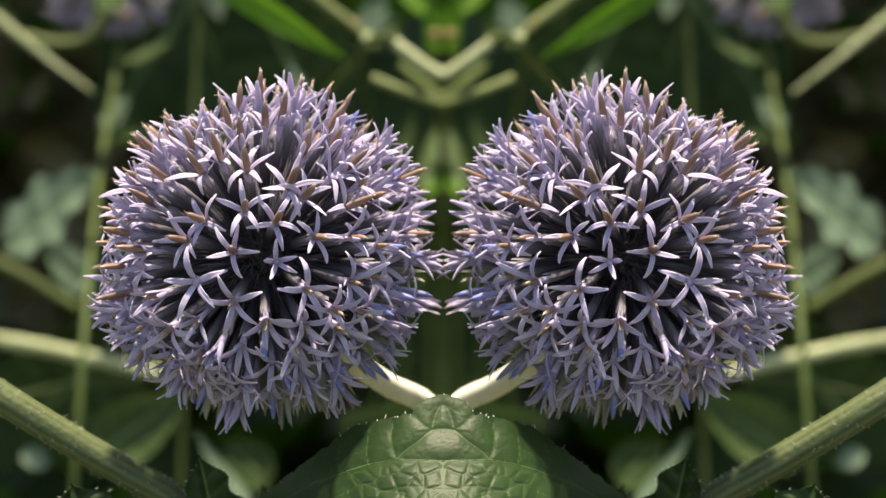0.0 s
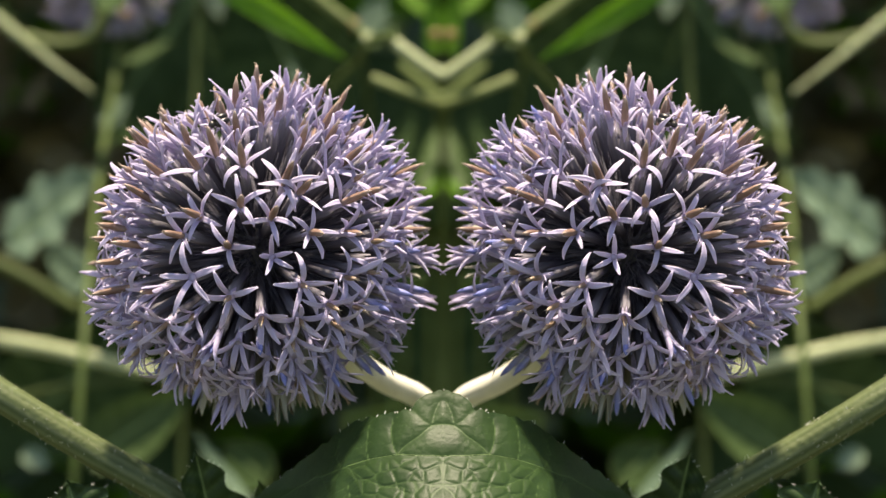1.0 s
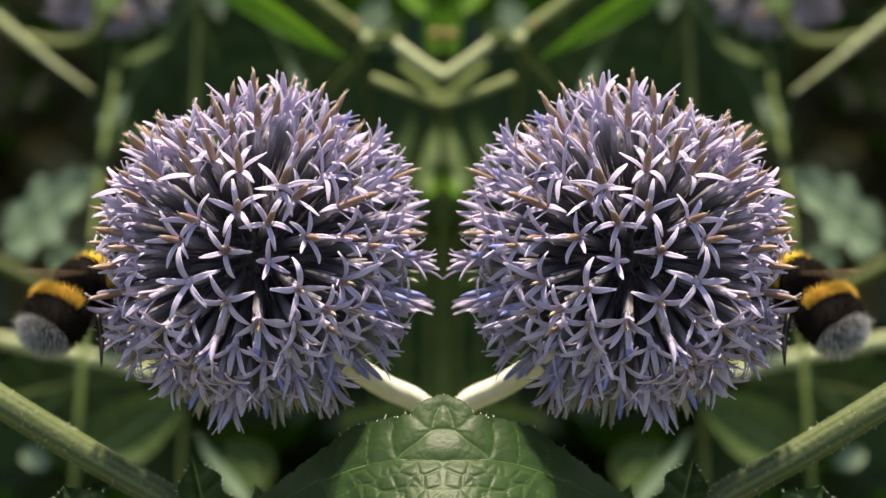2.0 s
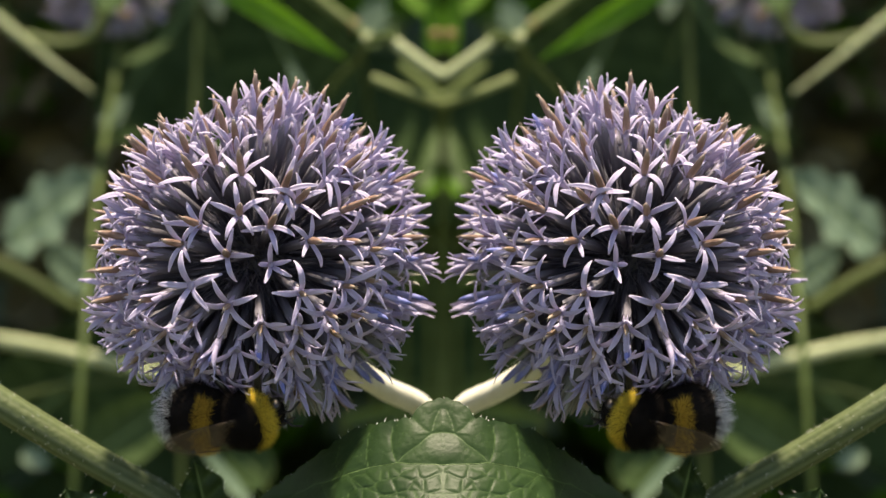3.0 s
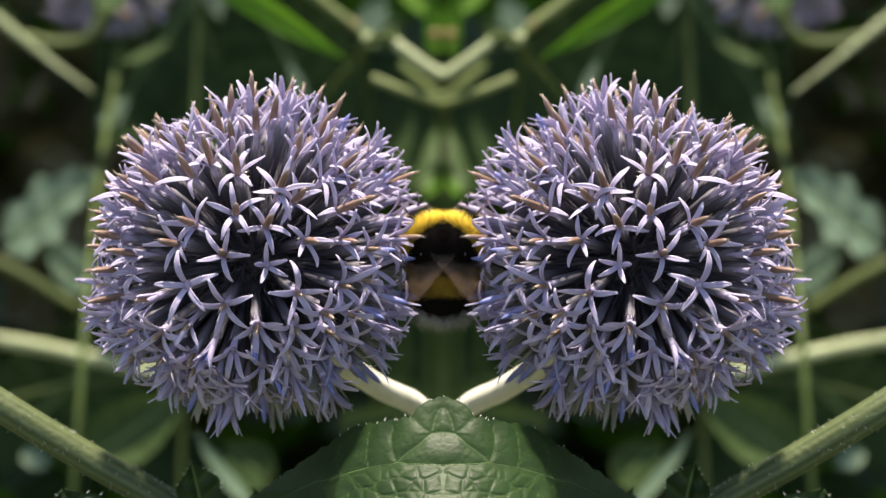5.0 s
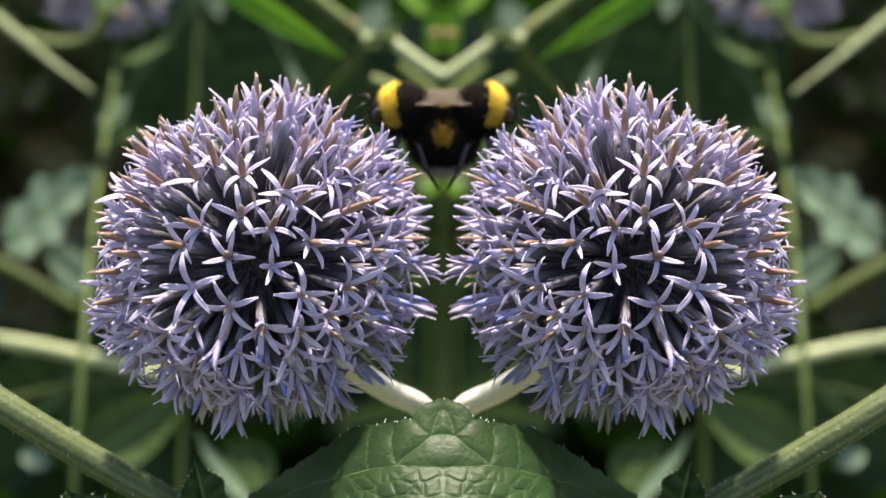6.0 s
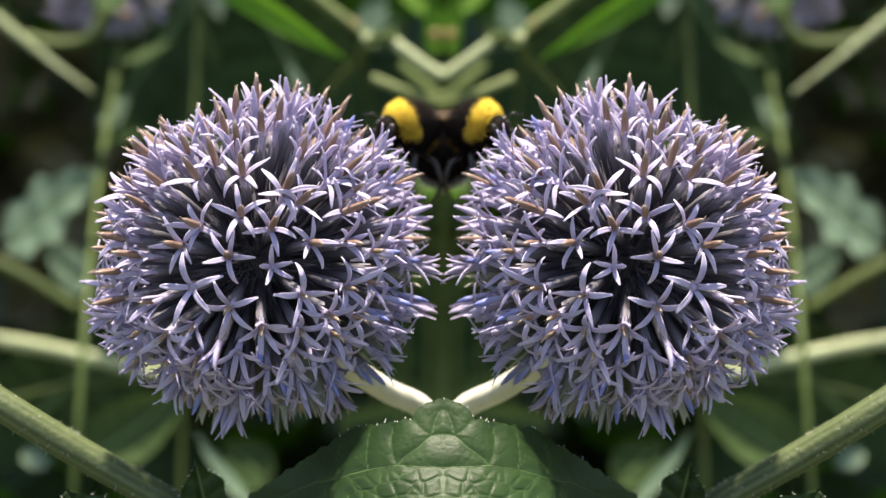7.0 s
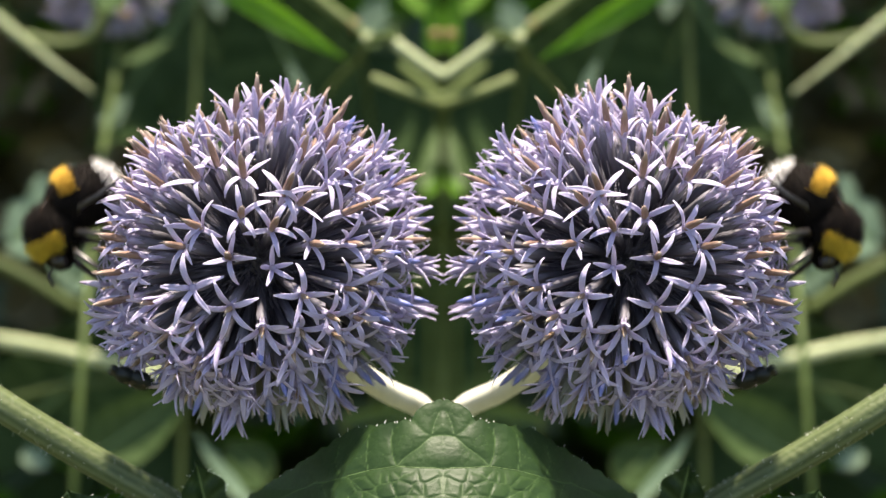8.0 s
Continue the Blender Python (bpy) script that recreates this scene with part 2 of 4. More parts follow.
ground()
# Added canopy above the camera's view, there only to shade the plants behind.
foliage("tall_plants", MASS, 480, ((-0.8, 0.8), (0.62, 1.7), (1.17, 1.5)), 0.085, "unseen green canopy added above the view to shade the background", 12)
foliage("low_plants", DUSK, 240, ((-0.4, 0.4), (0.52, 0.80), (0.55, 1.05)), 0.07, "dark green leaves between the stems", 9)
foliage("grey_plants", GREY, 220, ((-0.26, 0.26), (0.56, 0.80), (0.72, 1.04)), 0.026, "small grey-green leaves between the stems", 15)
foliage("bright_plants", BRIGHT, 260, ((-0.26, 0.26), (0.56, 0.85), (0.68, 1.04)), 0.034, "small bright green leaves between the stems", 16)
foliage("fresh_shoots", BRIGHT, 140, ((-0.10, 0.10), (0.58, 0.72), (0.95, 1.02)), 0.026, "fresh green shoots behind the crossed stalks", 18)
foliage("pale_shoots", GREY, 60, ((-0.10, 0.10), (0.56, 0.68), (0.96, 1.02)), 0.020, "pale green shoots behind the crossed stalks", 19)
foliage("brown_litter", LITTER, 300, ((-0.24, 0.24), (0.56, 0.74), (0.92, 1.10)), 0.035, "withered brown leaves beside the plants", 23, inner=0.13)
foliage("undergrowth", MASS, 6500, ((-1.6, 1.6), (0.75, 2.2), (0.0, 1.15)), 0.10, "dense shaded green foliage behind the flowers", 3)


# ---- leaves and stems ----
def leaf_shape(foot, tip, half, mat_name, mat, droop=0.0, cup=0.1, teeth=0, bite=0.0, facing=(0, -0.5, 1), pucker=0.0, rows=28, cols=9, blunt=0.8, side_veins=6, spines=0.0):
    """A leaf blade from foot to tip with midrib, side veins, toothed edge and soft puckers."""
    foot, tip = Vector(foot), Vector(tip)
    way = tip - foot
    ln = way.length
    way.normalize()
    up = Vector(facing)
    up = (up - way * up.dot(way)).normalized()
    side = way.cross(up)
    s = Shape()
    ids = []
    r = random.Random(int(ln * 1e5))
    for i in range(rows + 1):
        t = i / rows
        w = half * math.sin(math.pi * min(0.995, 0.04 + 0.955 * t ** blunt)) ** 0.75
        if teeth:
            w *= 1 - bite * (0.5 + 0.5 * math.cos(2 * math.pi * teeth * t))
        row = []
        for k in range(-cols, cols + 1):
            e = k / cols
            slant = t - 0.16 * abs(e)
            vein = max(0.0, 1 - abs(e) * cols / 0.9) + max(0.0, 1 - abs((slant * side_veins) % 1.0 - 0.5) * 6) * 0.6
            h = cup * half * e * e - droop * ln * t * t + pucker * half * abs(math.sin(math.pi * (slant * side_veins + 0.5))) * min(1, abs(e) * 3) * (1 - 0.5 * e * e)
            p = foot + way * (ln * (t - 0.05 * e * e)) + side * (w * e) + up * (h + 0.04 * half * noise.noise((t * 4, e * 3, ln * 90)))
            row.append(s.point(p, min(1.0, vein)))
        ids.append(row)
    for a, b in zip(ids, ids[1:]):
        for k in range(2 * cols):
            s.f.append((a[k], a[k + 1], b[k + 1], b[k]))
    thorns = Shape()
    rib = Shape().tube([Vector(s.v[row[cols]]) + up * half * 0.01 for row in ids[1:-1]], [half * 0.05 * (1.15 - i / rows) for i in range(1, rows)], 6)
    if spines:
        for i in range(1, rows, 1):
            for k, sg in ((0, -1), (2 * cols, 1)):
                p = Vector(s.v[ids[i][k]])
                if r.random() < 0.55:
                    continue
                thorns.spike(p, p + side * sg * spines * r.uniform(0.5, 1.3) + way * spines * 0.6 + up * spines * r.uniform(-0.2, 0.6), spines * 0.13)
    return s.mesh(mat_name, mat), rib.mesh("midrib", RIB), thorns.mesh("spines", HAIR) if spines else None


def leaf(name, foot, tip, half, mat, label, twin=True, petiole=False, **more):
    blade, rib, thorns = leaf_shape(foot, tip, half, name, mat, **more)
    ob = part(name, blade)
    part("midrib", rib, ob, "pale green midrib")
    if petiole:
        a = Vector(foot)
        path = smooth_path([a, a + Vector((0.002, 0.03, -0.06)), a + Vector((0.0, 0.05, -0.3)), Vector((a.x, a.y + 0.05, 0))], 16)
        part("petiole", Shape().tube(path, [0.0008] * 17, 8).mesh("petiole", OLIVE), ob, "thin olive leaf stalk")
    if thorns:
        tagged(part("spines", thorns, ob, "pale spines on the rim"), kind="stuff")
    tagged(ob, label, "leaf")
    return (ob, mirror_thing(ob)) if twin else (ob,)


def stalk(name, points, r0, r1, mat, label, ribs=0.0, sides=12, n=24, bristles=0, twin=True, knots=0.0):
    path = smooth_path(points, n)
    s = Shape().tube(path, [r0 + (r1 - r0) * i / n + (knots * r0 * noise.noise((i * 0.9, r0 * 999, 3)) if knots else 0) for i in range(n + 1)], sides, ribs=ribs)
    ob = part(name, s.mesh(name, mat))
    if bristles:
        h = Shape()
        r = random.Random(bristles)
        for _ in range(bristles):
            k = r.randrange(n)
            p = path[k].lerp(path[k + 1], r.random())
            way = (path[k + 1] - path[k]).normalized()
            o = way.orthogonal().normalized()
            o.rotate(Matrix.Rotation(r.uniform(0, 6.28), 3, way))
            h.spike(p + o * r0 * 0.9, p + o * r0 * r.uniform(1.1, 1.35) + way * r0 * r.uniform(-0.2, 0.3), r0 * 0.025)
        tagged(part("bristles", h.mesh("bristles", HAIR), ob, "short white bristles on the stem"), kind="stuff")
    tagged(ob, label, "stem")
    return (ob, mirror_thing(ob)) if twin else (ob,)


swaying = []


def centre_leaf():
    """The broad puckered leaf between the heads: bulges between sunken veins, spiny rim."""
    lines = ([(0, 69), (40, 70), (82, 73), (130, 66), (171, 55), (229, 40), (300, 10)], [(82, 73), (52, 100), (20, 126), (0, 128)], [(20, 126), (14, 150), (6, 168), (0, 170)], [(20, 126), (36, 136), (55, 151)], [(82, 73), (91, 100), (91, 140)],
             [(133, 66), (137, 97), (131, 130)], [(180, 52), (190, 80), (182, 110)], [(171, 54), (144, 31), (109, 15), (69, 10), (66, -40)],
             [(169, 26), (160, -40)], [(215, 44), (205, 10), (208, -40)])
    veins = [(*p, *q, 1.0 if k in (0, 1, 4) else 0.6) for k, chain in enumerate(lines) for p, q in zip(chain, chain[1:])]
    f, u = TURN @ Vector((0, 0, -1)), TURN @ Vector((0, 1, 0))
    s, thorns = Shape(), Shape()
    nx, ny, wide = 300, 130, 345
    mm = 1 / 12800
    rim = []

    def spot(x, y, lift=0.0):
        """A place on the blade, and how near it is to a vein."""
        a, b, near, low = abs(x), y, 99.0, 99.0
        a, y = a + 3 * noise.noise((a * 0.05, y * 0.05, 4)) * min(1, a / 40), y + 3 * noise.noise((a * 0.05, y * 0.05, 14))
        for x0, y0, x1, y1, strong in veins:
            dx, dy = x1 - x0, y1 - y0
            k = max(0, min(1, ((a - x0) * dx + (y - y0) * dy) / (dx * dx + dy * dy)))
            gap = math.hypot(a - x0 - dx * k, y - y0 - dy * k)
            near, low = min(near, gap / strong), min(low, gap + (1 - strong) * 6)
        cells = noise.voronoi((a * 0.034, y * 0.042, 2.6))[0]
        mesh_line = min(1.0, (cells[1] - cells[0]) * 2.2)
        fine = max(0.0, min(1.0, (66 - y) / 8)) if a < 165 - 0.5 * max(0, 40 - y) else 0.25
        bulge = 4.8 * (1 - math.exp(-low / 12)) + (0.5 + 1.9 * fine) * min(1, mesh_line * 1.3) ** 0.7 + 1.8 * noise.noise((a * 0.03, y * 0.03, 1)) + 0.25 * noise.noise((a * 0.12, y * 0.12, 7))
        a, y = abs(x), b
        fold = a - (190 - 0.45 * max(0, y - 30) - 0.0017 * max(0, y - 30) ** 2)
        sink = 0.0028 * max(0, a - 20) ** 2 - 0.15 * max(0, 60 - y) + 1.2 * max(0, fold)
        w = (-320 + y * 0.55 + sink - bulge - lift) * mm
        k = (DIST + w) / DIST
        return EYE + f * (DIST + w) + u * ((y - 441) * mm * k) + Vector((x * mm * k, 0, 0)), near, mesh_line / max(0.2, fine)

    for j in range(ny + 1):
        v = j / ny
        for i in range(nx + 1):
            e = i / nx * 2 - 1
            x = abs(e) * wide
            top = 187 - 34 * (x / 58) ** 2.6 if x < 58 else 153 - (x - 58) * 0.16
            if x > 160:
                top = 137 - (x - 160) * 0.66
            top += 3.5 * abs(math.sin(x * 0.105 + 0.6)) + 1.5 * math.sin(x * 0.3)
            y = -60 + (top + 60) * v
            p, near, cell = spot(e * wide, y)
            idx = s.point(p, max(max(0.0, 1 - near / 1.5) * 0.85, max(0.0, 1 - cell * 8) * 0.5))
            if j == ny:
                rim.append(idx)
    for j in range(ny):
        for i in range(nx):
            a = j * (nx + 1) + i
            s.f.append((a, a + 1, a + nx + 2, a + nx + 1))
    r = random.Random(4)
    for k in rim[3:-3:2]:
        if r.random() < 0.8:
            continue
        p = Vector(s.v[k])
        ln = r.choice((3, 3, 4, 7)) * r.uniform(0.8, 1.2) * mm
        thorns.spike(p, p + u * ln + Vector((r.uniform(-0.5, 0.5) * ln, 0, 0)), 1.0 * mm)
    ob = part("thistle_leaf", s.mesh("thistle_leaf", LEAF))
    tagged(part("spines", thorns.mesh("spines", HAIR), ob, "fine pale spines on the rim"), kind="stuff")
    for x0, y0, x1, y1, _ in veins[:4]:
        for sx in (1, -1):
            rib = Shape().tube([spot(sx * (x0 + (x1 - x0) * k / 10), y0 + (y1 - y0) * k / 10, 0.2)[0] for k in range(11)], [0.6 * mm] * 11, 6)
            part("rib", rib.mesh("rib", RIB), ob, "pale green leaf rib")
    tagged(ob, "dark green glossy puckered leaf with spiny rim", "leaf")
    swaying.append((ob, 0))


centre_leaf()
for ob, sg in zip(stalk("thistle_shoot", [(-0.07529, 0.28085, 1.01162), (-0.06253, 0.27867, 1.00345), (-0.05091, 0.27867, 0.99574), (-0.03912, 0.27877, 0.98840), (-0.02672, 0.28208, 0.97755)], 0.0022, 0.0021, STEM, "ribbed green stem with white bristles", ribs=0.05, sides=22, bristles=260), (1, -1)):
    swaying.append((ob, sg))
for foot, tip, half, look_up in (((-0.03225, 0.27651, 0.97996), (-0.03557, 0.27677, 0.99636), 0.0058, (0.1, -1, -0.4)), ((-0.02507, 0.28272, 0.97994), (-0.02718, 0.28132, 0.99016), 0.0026, (0.1, -1, -0.3)), ((-0.04909, 0.26889, 0.98242), (-0.05323, 0.27378, 0.99294), 0.0085, (0.0, -0.95, 0.3))):
    for ob, sg in zip(leaf("thistle_leaf", foot, tip, half, LEAF, "dark green lobed leaf with pale spines", teeth=3, bite=0.35, spines=0.0005, pucker=0.1), (1, -1)):
        swaying.append((ob, sg))


# ---- globe thistle heads ----
MM = 0.001


def corolla(r, spread, crook=1.0):
    """Five narrow strap-shaped lobes that bend outwards from the mouth of a slim tube."""
    s = Shape()
    s.tube([(0, 0, z * MM) for z in (-5.0, -3.0, -1.6, -0.5, 0.3)], [x * MM for x in (0.30, 0.36, 0.42, 0.52, 0.62)], 8, tips=[0, 0, 0.1, 0.2, 0.3])
    for k in range(5):
        a = 2 * math.pi * (k + r.uniform(-0.13, 0.13)) / 5
        out, lat = Vector((math.cos(a), math.sin(a), 0)), Vector((-math.sin(a), math.cos(a), 0))
        ln = r.uniform(4.4, 6.0) * MM
        bend0, bend1 = radians(r.uniform(12, 34) * crook), radians(spread + r.uniform(-26, 24) * crook)
        sway, twirl, curl = r.uniform(-0.35, 0.35), r.uniform(-0.5, 0.5), r.choice((-0.4, 0.3, 0.9, 1.5)) * crook
        p = out * 0.42 * MM
        n = 9
        path, sides, normals, widths, tips = [], [], [], [], []
        for i in range(n + 1):
            t = i / n
            b = bend0 + (bend1 - bend0) * min(1, t * 1.6) ** 0.8 + curl * max(0, t - 0.45)
            way = out * math.sin(b) + Vector((0, 0, math.cos(b))) + lat * sway * t
            way.normalize()
            nor = (out * -math.cos(b) + Vector((0, 0, math.sin(b)))).normalized()
            roll = Matrix.Rotation(twirl * t, 3, way)
            path.append(p.copy()), sides.append(roll @ lat), normals.append(roll @ nor)
            widths.append(MM * (0.33 + 0.13 * math.sin(math.pi * min(1, t * 1.05))) * (1 - max(0, t - 0.62) / 0.38 * 0.8 * max(0, t - 0.3)))
            tips.append(0.35 * t ** 3)
            p += way * ln / n
        s.petal(path, widths, sides, normals, 0.06 * MM, tips)
    return s.mesh("corolla", PETAL)


def bracts(r, mat, ragged=1.5):
    """The slim ribbed sleeve of a floret, with a ragged crown of pale scale points."""
    s = Shape()
    n = 12
    rings = []
    # Third number is the tip mark: 0 low down leaves BRACT's painted shade.
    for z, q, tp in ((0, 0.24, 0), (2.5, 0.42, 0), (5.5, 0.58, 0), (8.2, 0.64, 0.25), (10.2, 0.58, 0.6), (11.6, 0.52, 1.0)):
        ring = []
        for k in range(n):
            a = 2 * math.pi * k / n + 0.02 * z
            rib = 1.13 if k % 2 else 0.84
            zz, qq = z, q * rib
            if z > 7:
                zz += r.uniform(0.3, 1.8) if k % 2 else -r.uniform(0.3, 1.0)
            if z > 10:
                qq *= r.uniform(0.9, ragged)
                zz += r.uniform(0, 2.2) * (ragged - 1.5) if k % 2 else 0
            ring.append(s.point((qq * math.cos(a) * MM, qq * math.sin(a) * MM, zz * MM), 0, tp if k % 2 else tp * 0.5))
        rings.append(ring)
    for a, b in zip(rings, rings[1:]):
        for k in range(n):
            s.f.append((a[k], a[(k + 1) % n], b[(k + 1) % n], b[k]))
    s.f.append(tuple(reversed(rings[0])))
    return s.mesh("bracts", mat)


def anthers(r, ln, mat):
    """The ribbed column of joined anthers, split at its point, with the style showing."""
    s = Shape()
    lean = Vector((r.uniform(-0.12, 0.12), r.uniform(-0.12, 0.12), 0))
    zs = [-1.0, 0.4, ln * 0.3, ln * 0.6, ln * 0.82, ln * 0.94, ln]
    s.tube([Vector((0, 0, z * MM)) + lean * max(0, z) * MM for z in zs], [x * MM * (1.0 if mat is ANTHER else 0.74) for x in (0.22, 0.37, 0.47, 0.43, 0.33, 0.19, 0.06)], 10, tips=[0.6, 0.5, 0.1, 0, 0.15, 0.6, 1], ribs=0.13)
    top = Vector((0, 0, ln * 0.9 * MM)) + lean * ln * 0.9 * MM
    for k in range(3):
        s.spike(top, top + Vector((r.uniform(-0.35, 0.35), r.uniform(-0.35, 0.35), r.uniform(0.6, 1.3))) * MM, 0.12 * MM)
    return s.mesh("anther_column", mat)


def bud(r):
    """An unopened floret: folded lobes with a blue point."""
    s = Shape()
    s.tube([(0, 0, z * MM) for z in (-5.5, -2, 0, 1.4, 2.8, 3.9)], [x * MM for x in (0.32, 0.42, 0.50, 0.54, 0.42, 0.1)], 8, tips=[0, 0, 0.1, 0.5, 0.9, 0.8])
    for k in range(2):
        a = r.uniform(0, 6.28)
        o = Vector((math.cos(a), math.sin(a), 0))
        s.spike(o * 0.5 * MM, o * r.uniform(0.9, 1.6) * MM + Vector((0, 0, r.uniform(2, 4) * MM)), 0.15 * MM)
    return s.mesh("bud", BUD)


COROLLAS = [corolla(rng, sp, 1.3) for sp in (56, 66, 76, 88, 98, 70, 82, 92)]
TIGHT = [corolla(rng, sp, 0.7) for sp in (18, 28, 38, 48, 32)]
SPIKY = [corolla(rng, sp, 0.25) for sp in (8, 14, 20)]
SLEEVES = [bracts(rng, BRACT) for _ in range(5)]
BARE = [bracts(rng, WITHERED, 2.6) for _ in range(4)]
COLUMNS = [anthers(rng, ln, ANTHER) for ln in (4.2, 5.2, 6.0)]
STUBS = [anthers(rng, ln, AMBER) for ln in (2.2, 3.0)]
BUDS = [bud(rng) for _ in range(3)]

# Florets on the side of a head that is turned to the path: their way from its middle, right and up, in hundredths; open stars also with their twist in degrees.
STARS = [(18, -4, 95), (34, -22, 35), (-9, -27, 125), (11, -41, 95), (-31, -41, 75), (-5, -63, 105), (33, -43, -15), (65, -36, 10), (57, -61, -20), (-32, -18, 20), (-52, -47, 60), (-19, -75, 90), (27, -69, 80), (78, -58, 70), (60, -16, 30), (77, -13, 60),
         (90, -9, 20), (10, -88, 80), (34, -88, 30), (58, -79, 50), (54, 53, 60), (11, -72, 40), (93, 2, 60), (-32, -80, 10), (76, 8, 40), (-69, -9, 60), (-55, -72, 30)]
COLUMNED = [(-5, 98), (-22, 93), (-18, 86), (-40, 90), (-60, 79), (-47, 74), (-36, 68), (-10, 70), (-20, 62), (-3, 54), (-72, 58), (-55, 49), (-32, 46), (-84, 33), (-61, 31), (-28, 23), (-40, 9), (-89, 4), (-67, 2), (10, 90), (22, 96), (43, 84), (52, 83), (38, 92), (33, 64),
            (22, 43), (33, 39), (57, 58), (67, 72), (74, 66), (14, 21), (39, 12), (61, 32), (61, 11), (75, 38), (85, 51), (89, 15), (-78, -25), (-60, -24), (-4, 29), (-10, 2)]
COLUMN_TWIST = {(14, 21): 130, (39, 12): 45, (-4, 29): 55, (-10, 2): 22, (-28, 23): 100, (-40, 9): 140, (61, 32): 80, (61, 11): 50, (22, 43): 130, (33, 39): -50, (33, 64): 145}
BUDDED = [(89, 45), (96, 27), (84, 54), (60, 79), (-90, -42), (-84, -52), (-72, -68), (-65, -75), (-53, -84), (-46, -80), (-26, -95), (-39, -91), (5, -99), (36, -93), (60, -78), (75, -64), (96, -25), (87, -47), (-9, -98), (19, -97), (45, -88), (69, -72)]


def globe_thistle(mid, line, girth, bark, known, count, seed, label):
    head = new("globe_thistle")
    head.location = mid
    r = random.Random(seed)
    core = Shape().ball((0, 0, 0), 6.0 * MM, 6.0 * MM, 6.0 * MM, 20, 12)
    part("receptacle", core.mesh("receptacle", CORE), head, "dark rounded receptacle inside the head")
    path = smooth_path(line, 72)
    part("stem", Shape().tube(path, [girth] * 73, 12).mesh("head_stem", bark), head, "slender stem under the head")
    away = path[4].normalized()
    # Bristles dark at the foot, so the head's inner shade is in their colour.
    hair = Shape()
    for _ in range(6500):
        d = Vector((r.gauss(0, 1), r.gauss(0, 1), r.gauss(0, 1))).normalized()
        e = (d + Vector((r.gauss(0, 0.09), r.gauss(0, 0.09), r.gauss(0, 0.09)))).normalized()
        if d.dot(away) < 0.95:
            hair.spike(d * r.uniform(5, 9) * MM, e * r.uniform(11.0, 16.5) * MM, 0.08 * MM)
    tagged(part("bristle", hair.mesh("bristle", BRISTLE), head, "grey-lilac bristles, bases darkened as shade between the florets"), kind="stuff")
    spots = []
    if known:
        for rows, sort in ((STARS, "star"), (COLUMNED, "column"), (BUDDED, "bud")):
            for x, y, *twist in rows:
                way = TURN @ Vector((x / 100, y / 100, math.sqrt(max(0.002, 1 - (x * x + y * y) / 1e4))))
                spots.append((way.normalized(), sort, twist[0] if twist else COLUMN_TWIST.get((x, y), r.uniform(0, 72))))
    while len(spots) < count:
        best, far = None, -1
        for _ in range(26):
            d = Vector((r.gauss(0, 1), r.gauss(0, 1), r.gauss(0, 1))).normalized()
            local = TURN.transposed() @ d
            if d.dot(away) > 0.988 or (known and local.z > (0.66 if local.y > -0.3 else 0.82)):
                continue
            gap = min(((d - e[0]).length for e in spots), default=1.0)
            if gap > far:
                best, far = d, gap
        local = TURN.transposed() @ best
        older = local.y * 0.8 - local.x * 0.55 + r.gauss(0, 0.25)
        sort = "open"
        if (older < -0.6 or (local.x - local.y > 1.2 and local.x > 0.5)) and r.random() < 0.6:
            sort = "bud"
        elif older > 0.05 and local.y > -0.1 and r.random() < 0.5:
            sort = "column"
        spots.append((best, sort, r.uniform(0, 360)))
    for k, (d, sort, spin) in enumerate(spots):
        local = TURN.transposed() @ d
        turn = TURN @ local.to_track_quat("Z", "Y").to_matrix()
        reach = r.uniform(-0.8, 0.6) if local.z > 0.5 else r.uniform(-2.0, 1.5)
        reach += -0.6 * max(0, -local.y) - 8.0 * max(0, -local.y - 0.88) - 0.4 * max(0, local.y - 0.3) - (5.0 * max(0, (local.y - local.x) * 0.707 - 0.62) if known else 0)
        reach -= (0.9 if local.x < 0 else -0.2) * max(0, abs(local.x) - 0.75) / 0.25 if known else 0
        lean = 0.02 if known and local.z > 0.45 else 0.07
        tilt = Euler((r.gauss(0, lean), r.gauss(0, lean), radians(spin))).to_matrix()
        m = Matrix.Translation(d * (7.0 + reach) * MM) @ (turn @ tilt).to_4x4()
        if local.z < 0.25 and (d.dot(away) > 0.55 and r.random() < 0.5 or (local.x - local.y > 1.15 and sort == "open" and r.random() < 0.35)):
            part("floret", r.choice(BARE), head, "pale bracts with no petals", m @ Matrix.Scale(1.25, 4))
            continue
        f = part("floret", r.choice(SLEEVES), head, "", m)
        up = Matrix.Translation((0, 0, 13.4 * MM))
        size = Matrix.Scale(r.uniform(0.72, 0.92) if local.z > 0.6 and local.y > -0.1 else r.uniform(0.78, 1.05), 4)
        if sort == "bud":
            part("bud", r.choice(BUDS), f, "blue-tipped closed bud", up @ Matrix.Scale(0.85, 4))
            if r.random() < 0.6:
                part("corolla", r.choice(SPIKY if r.random() < 0.6 else TIGHT), f, "", up)
            continue
        wide = sort == "star" or local.z > 0.8 or r.random() < (0.75 if local.y < 0.15 else 0.22)
        part("corolla", r.choice(COROLLAS if wide else TIGHT), f, "five narrow lilac lobes", up @ size)
        if sort == "column":
            part("anther_column", r.choice(COLUMNS), f, "brown pointed anther column", up)
        elif r.random() < 0.6:
            part("anther_column", r.choice(STUBS), f, "short amber anther column", up)
    tagged(head, label, "flower", "pair of globe thistles")
    return head


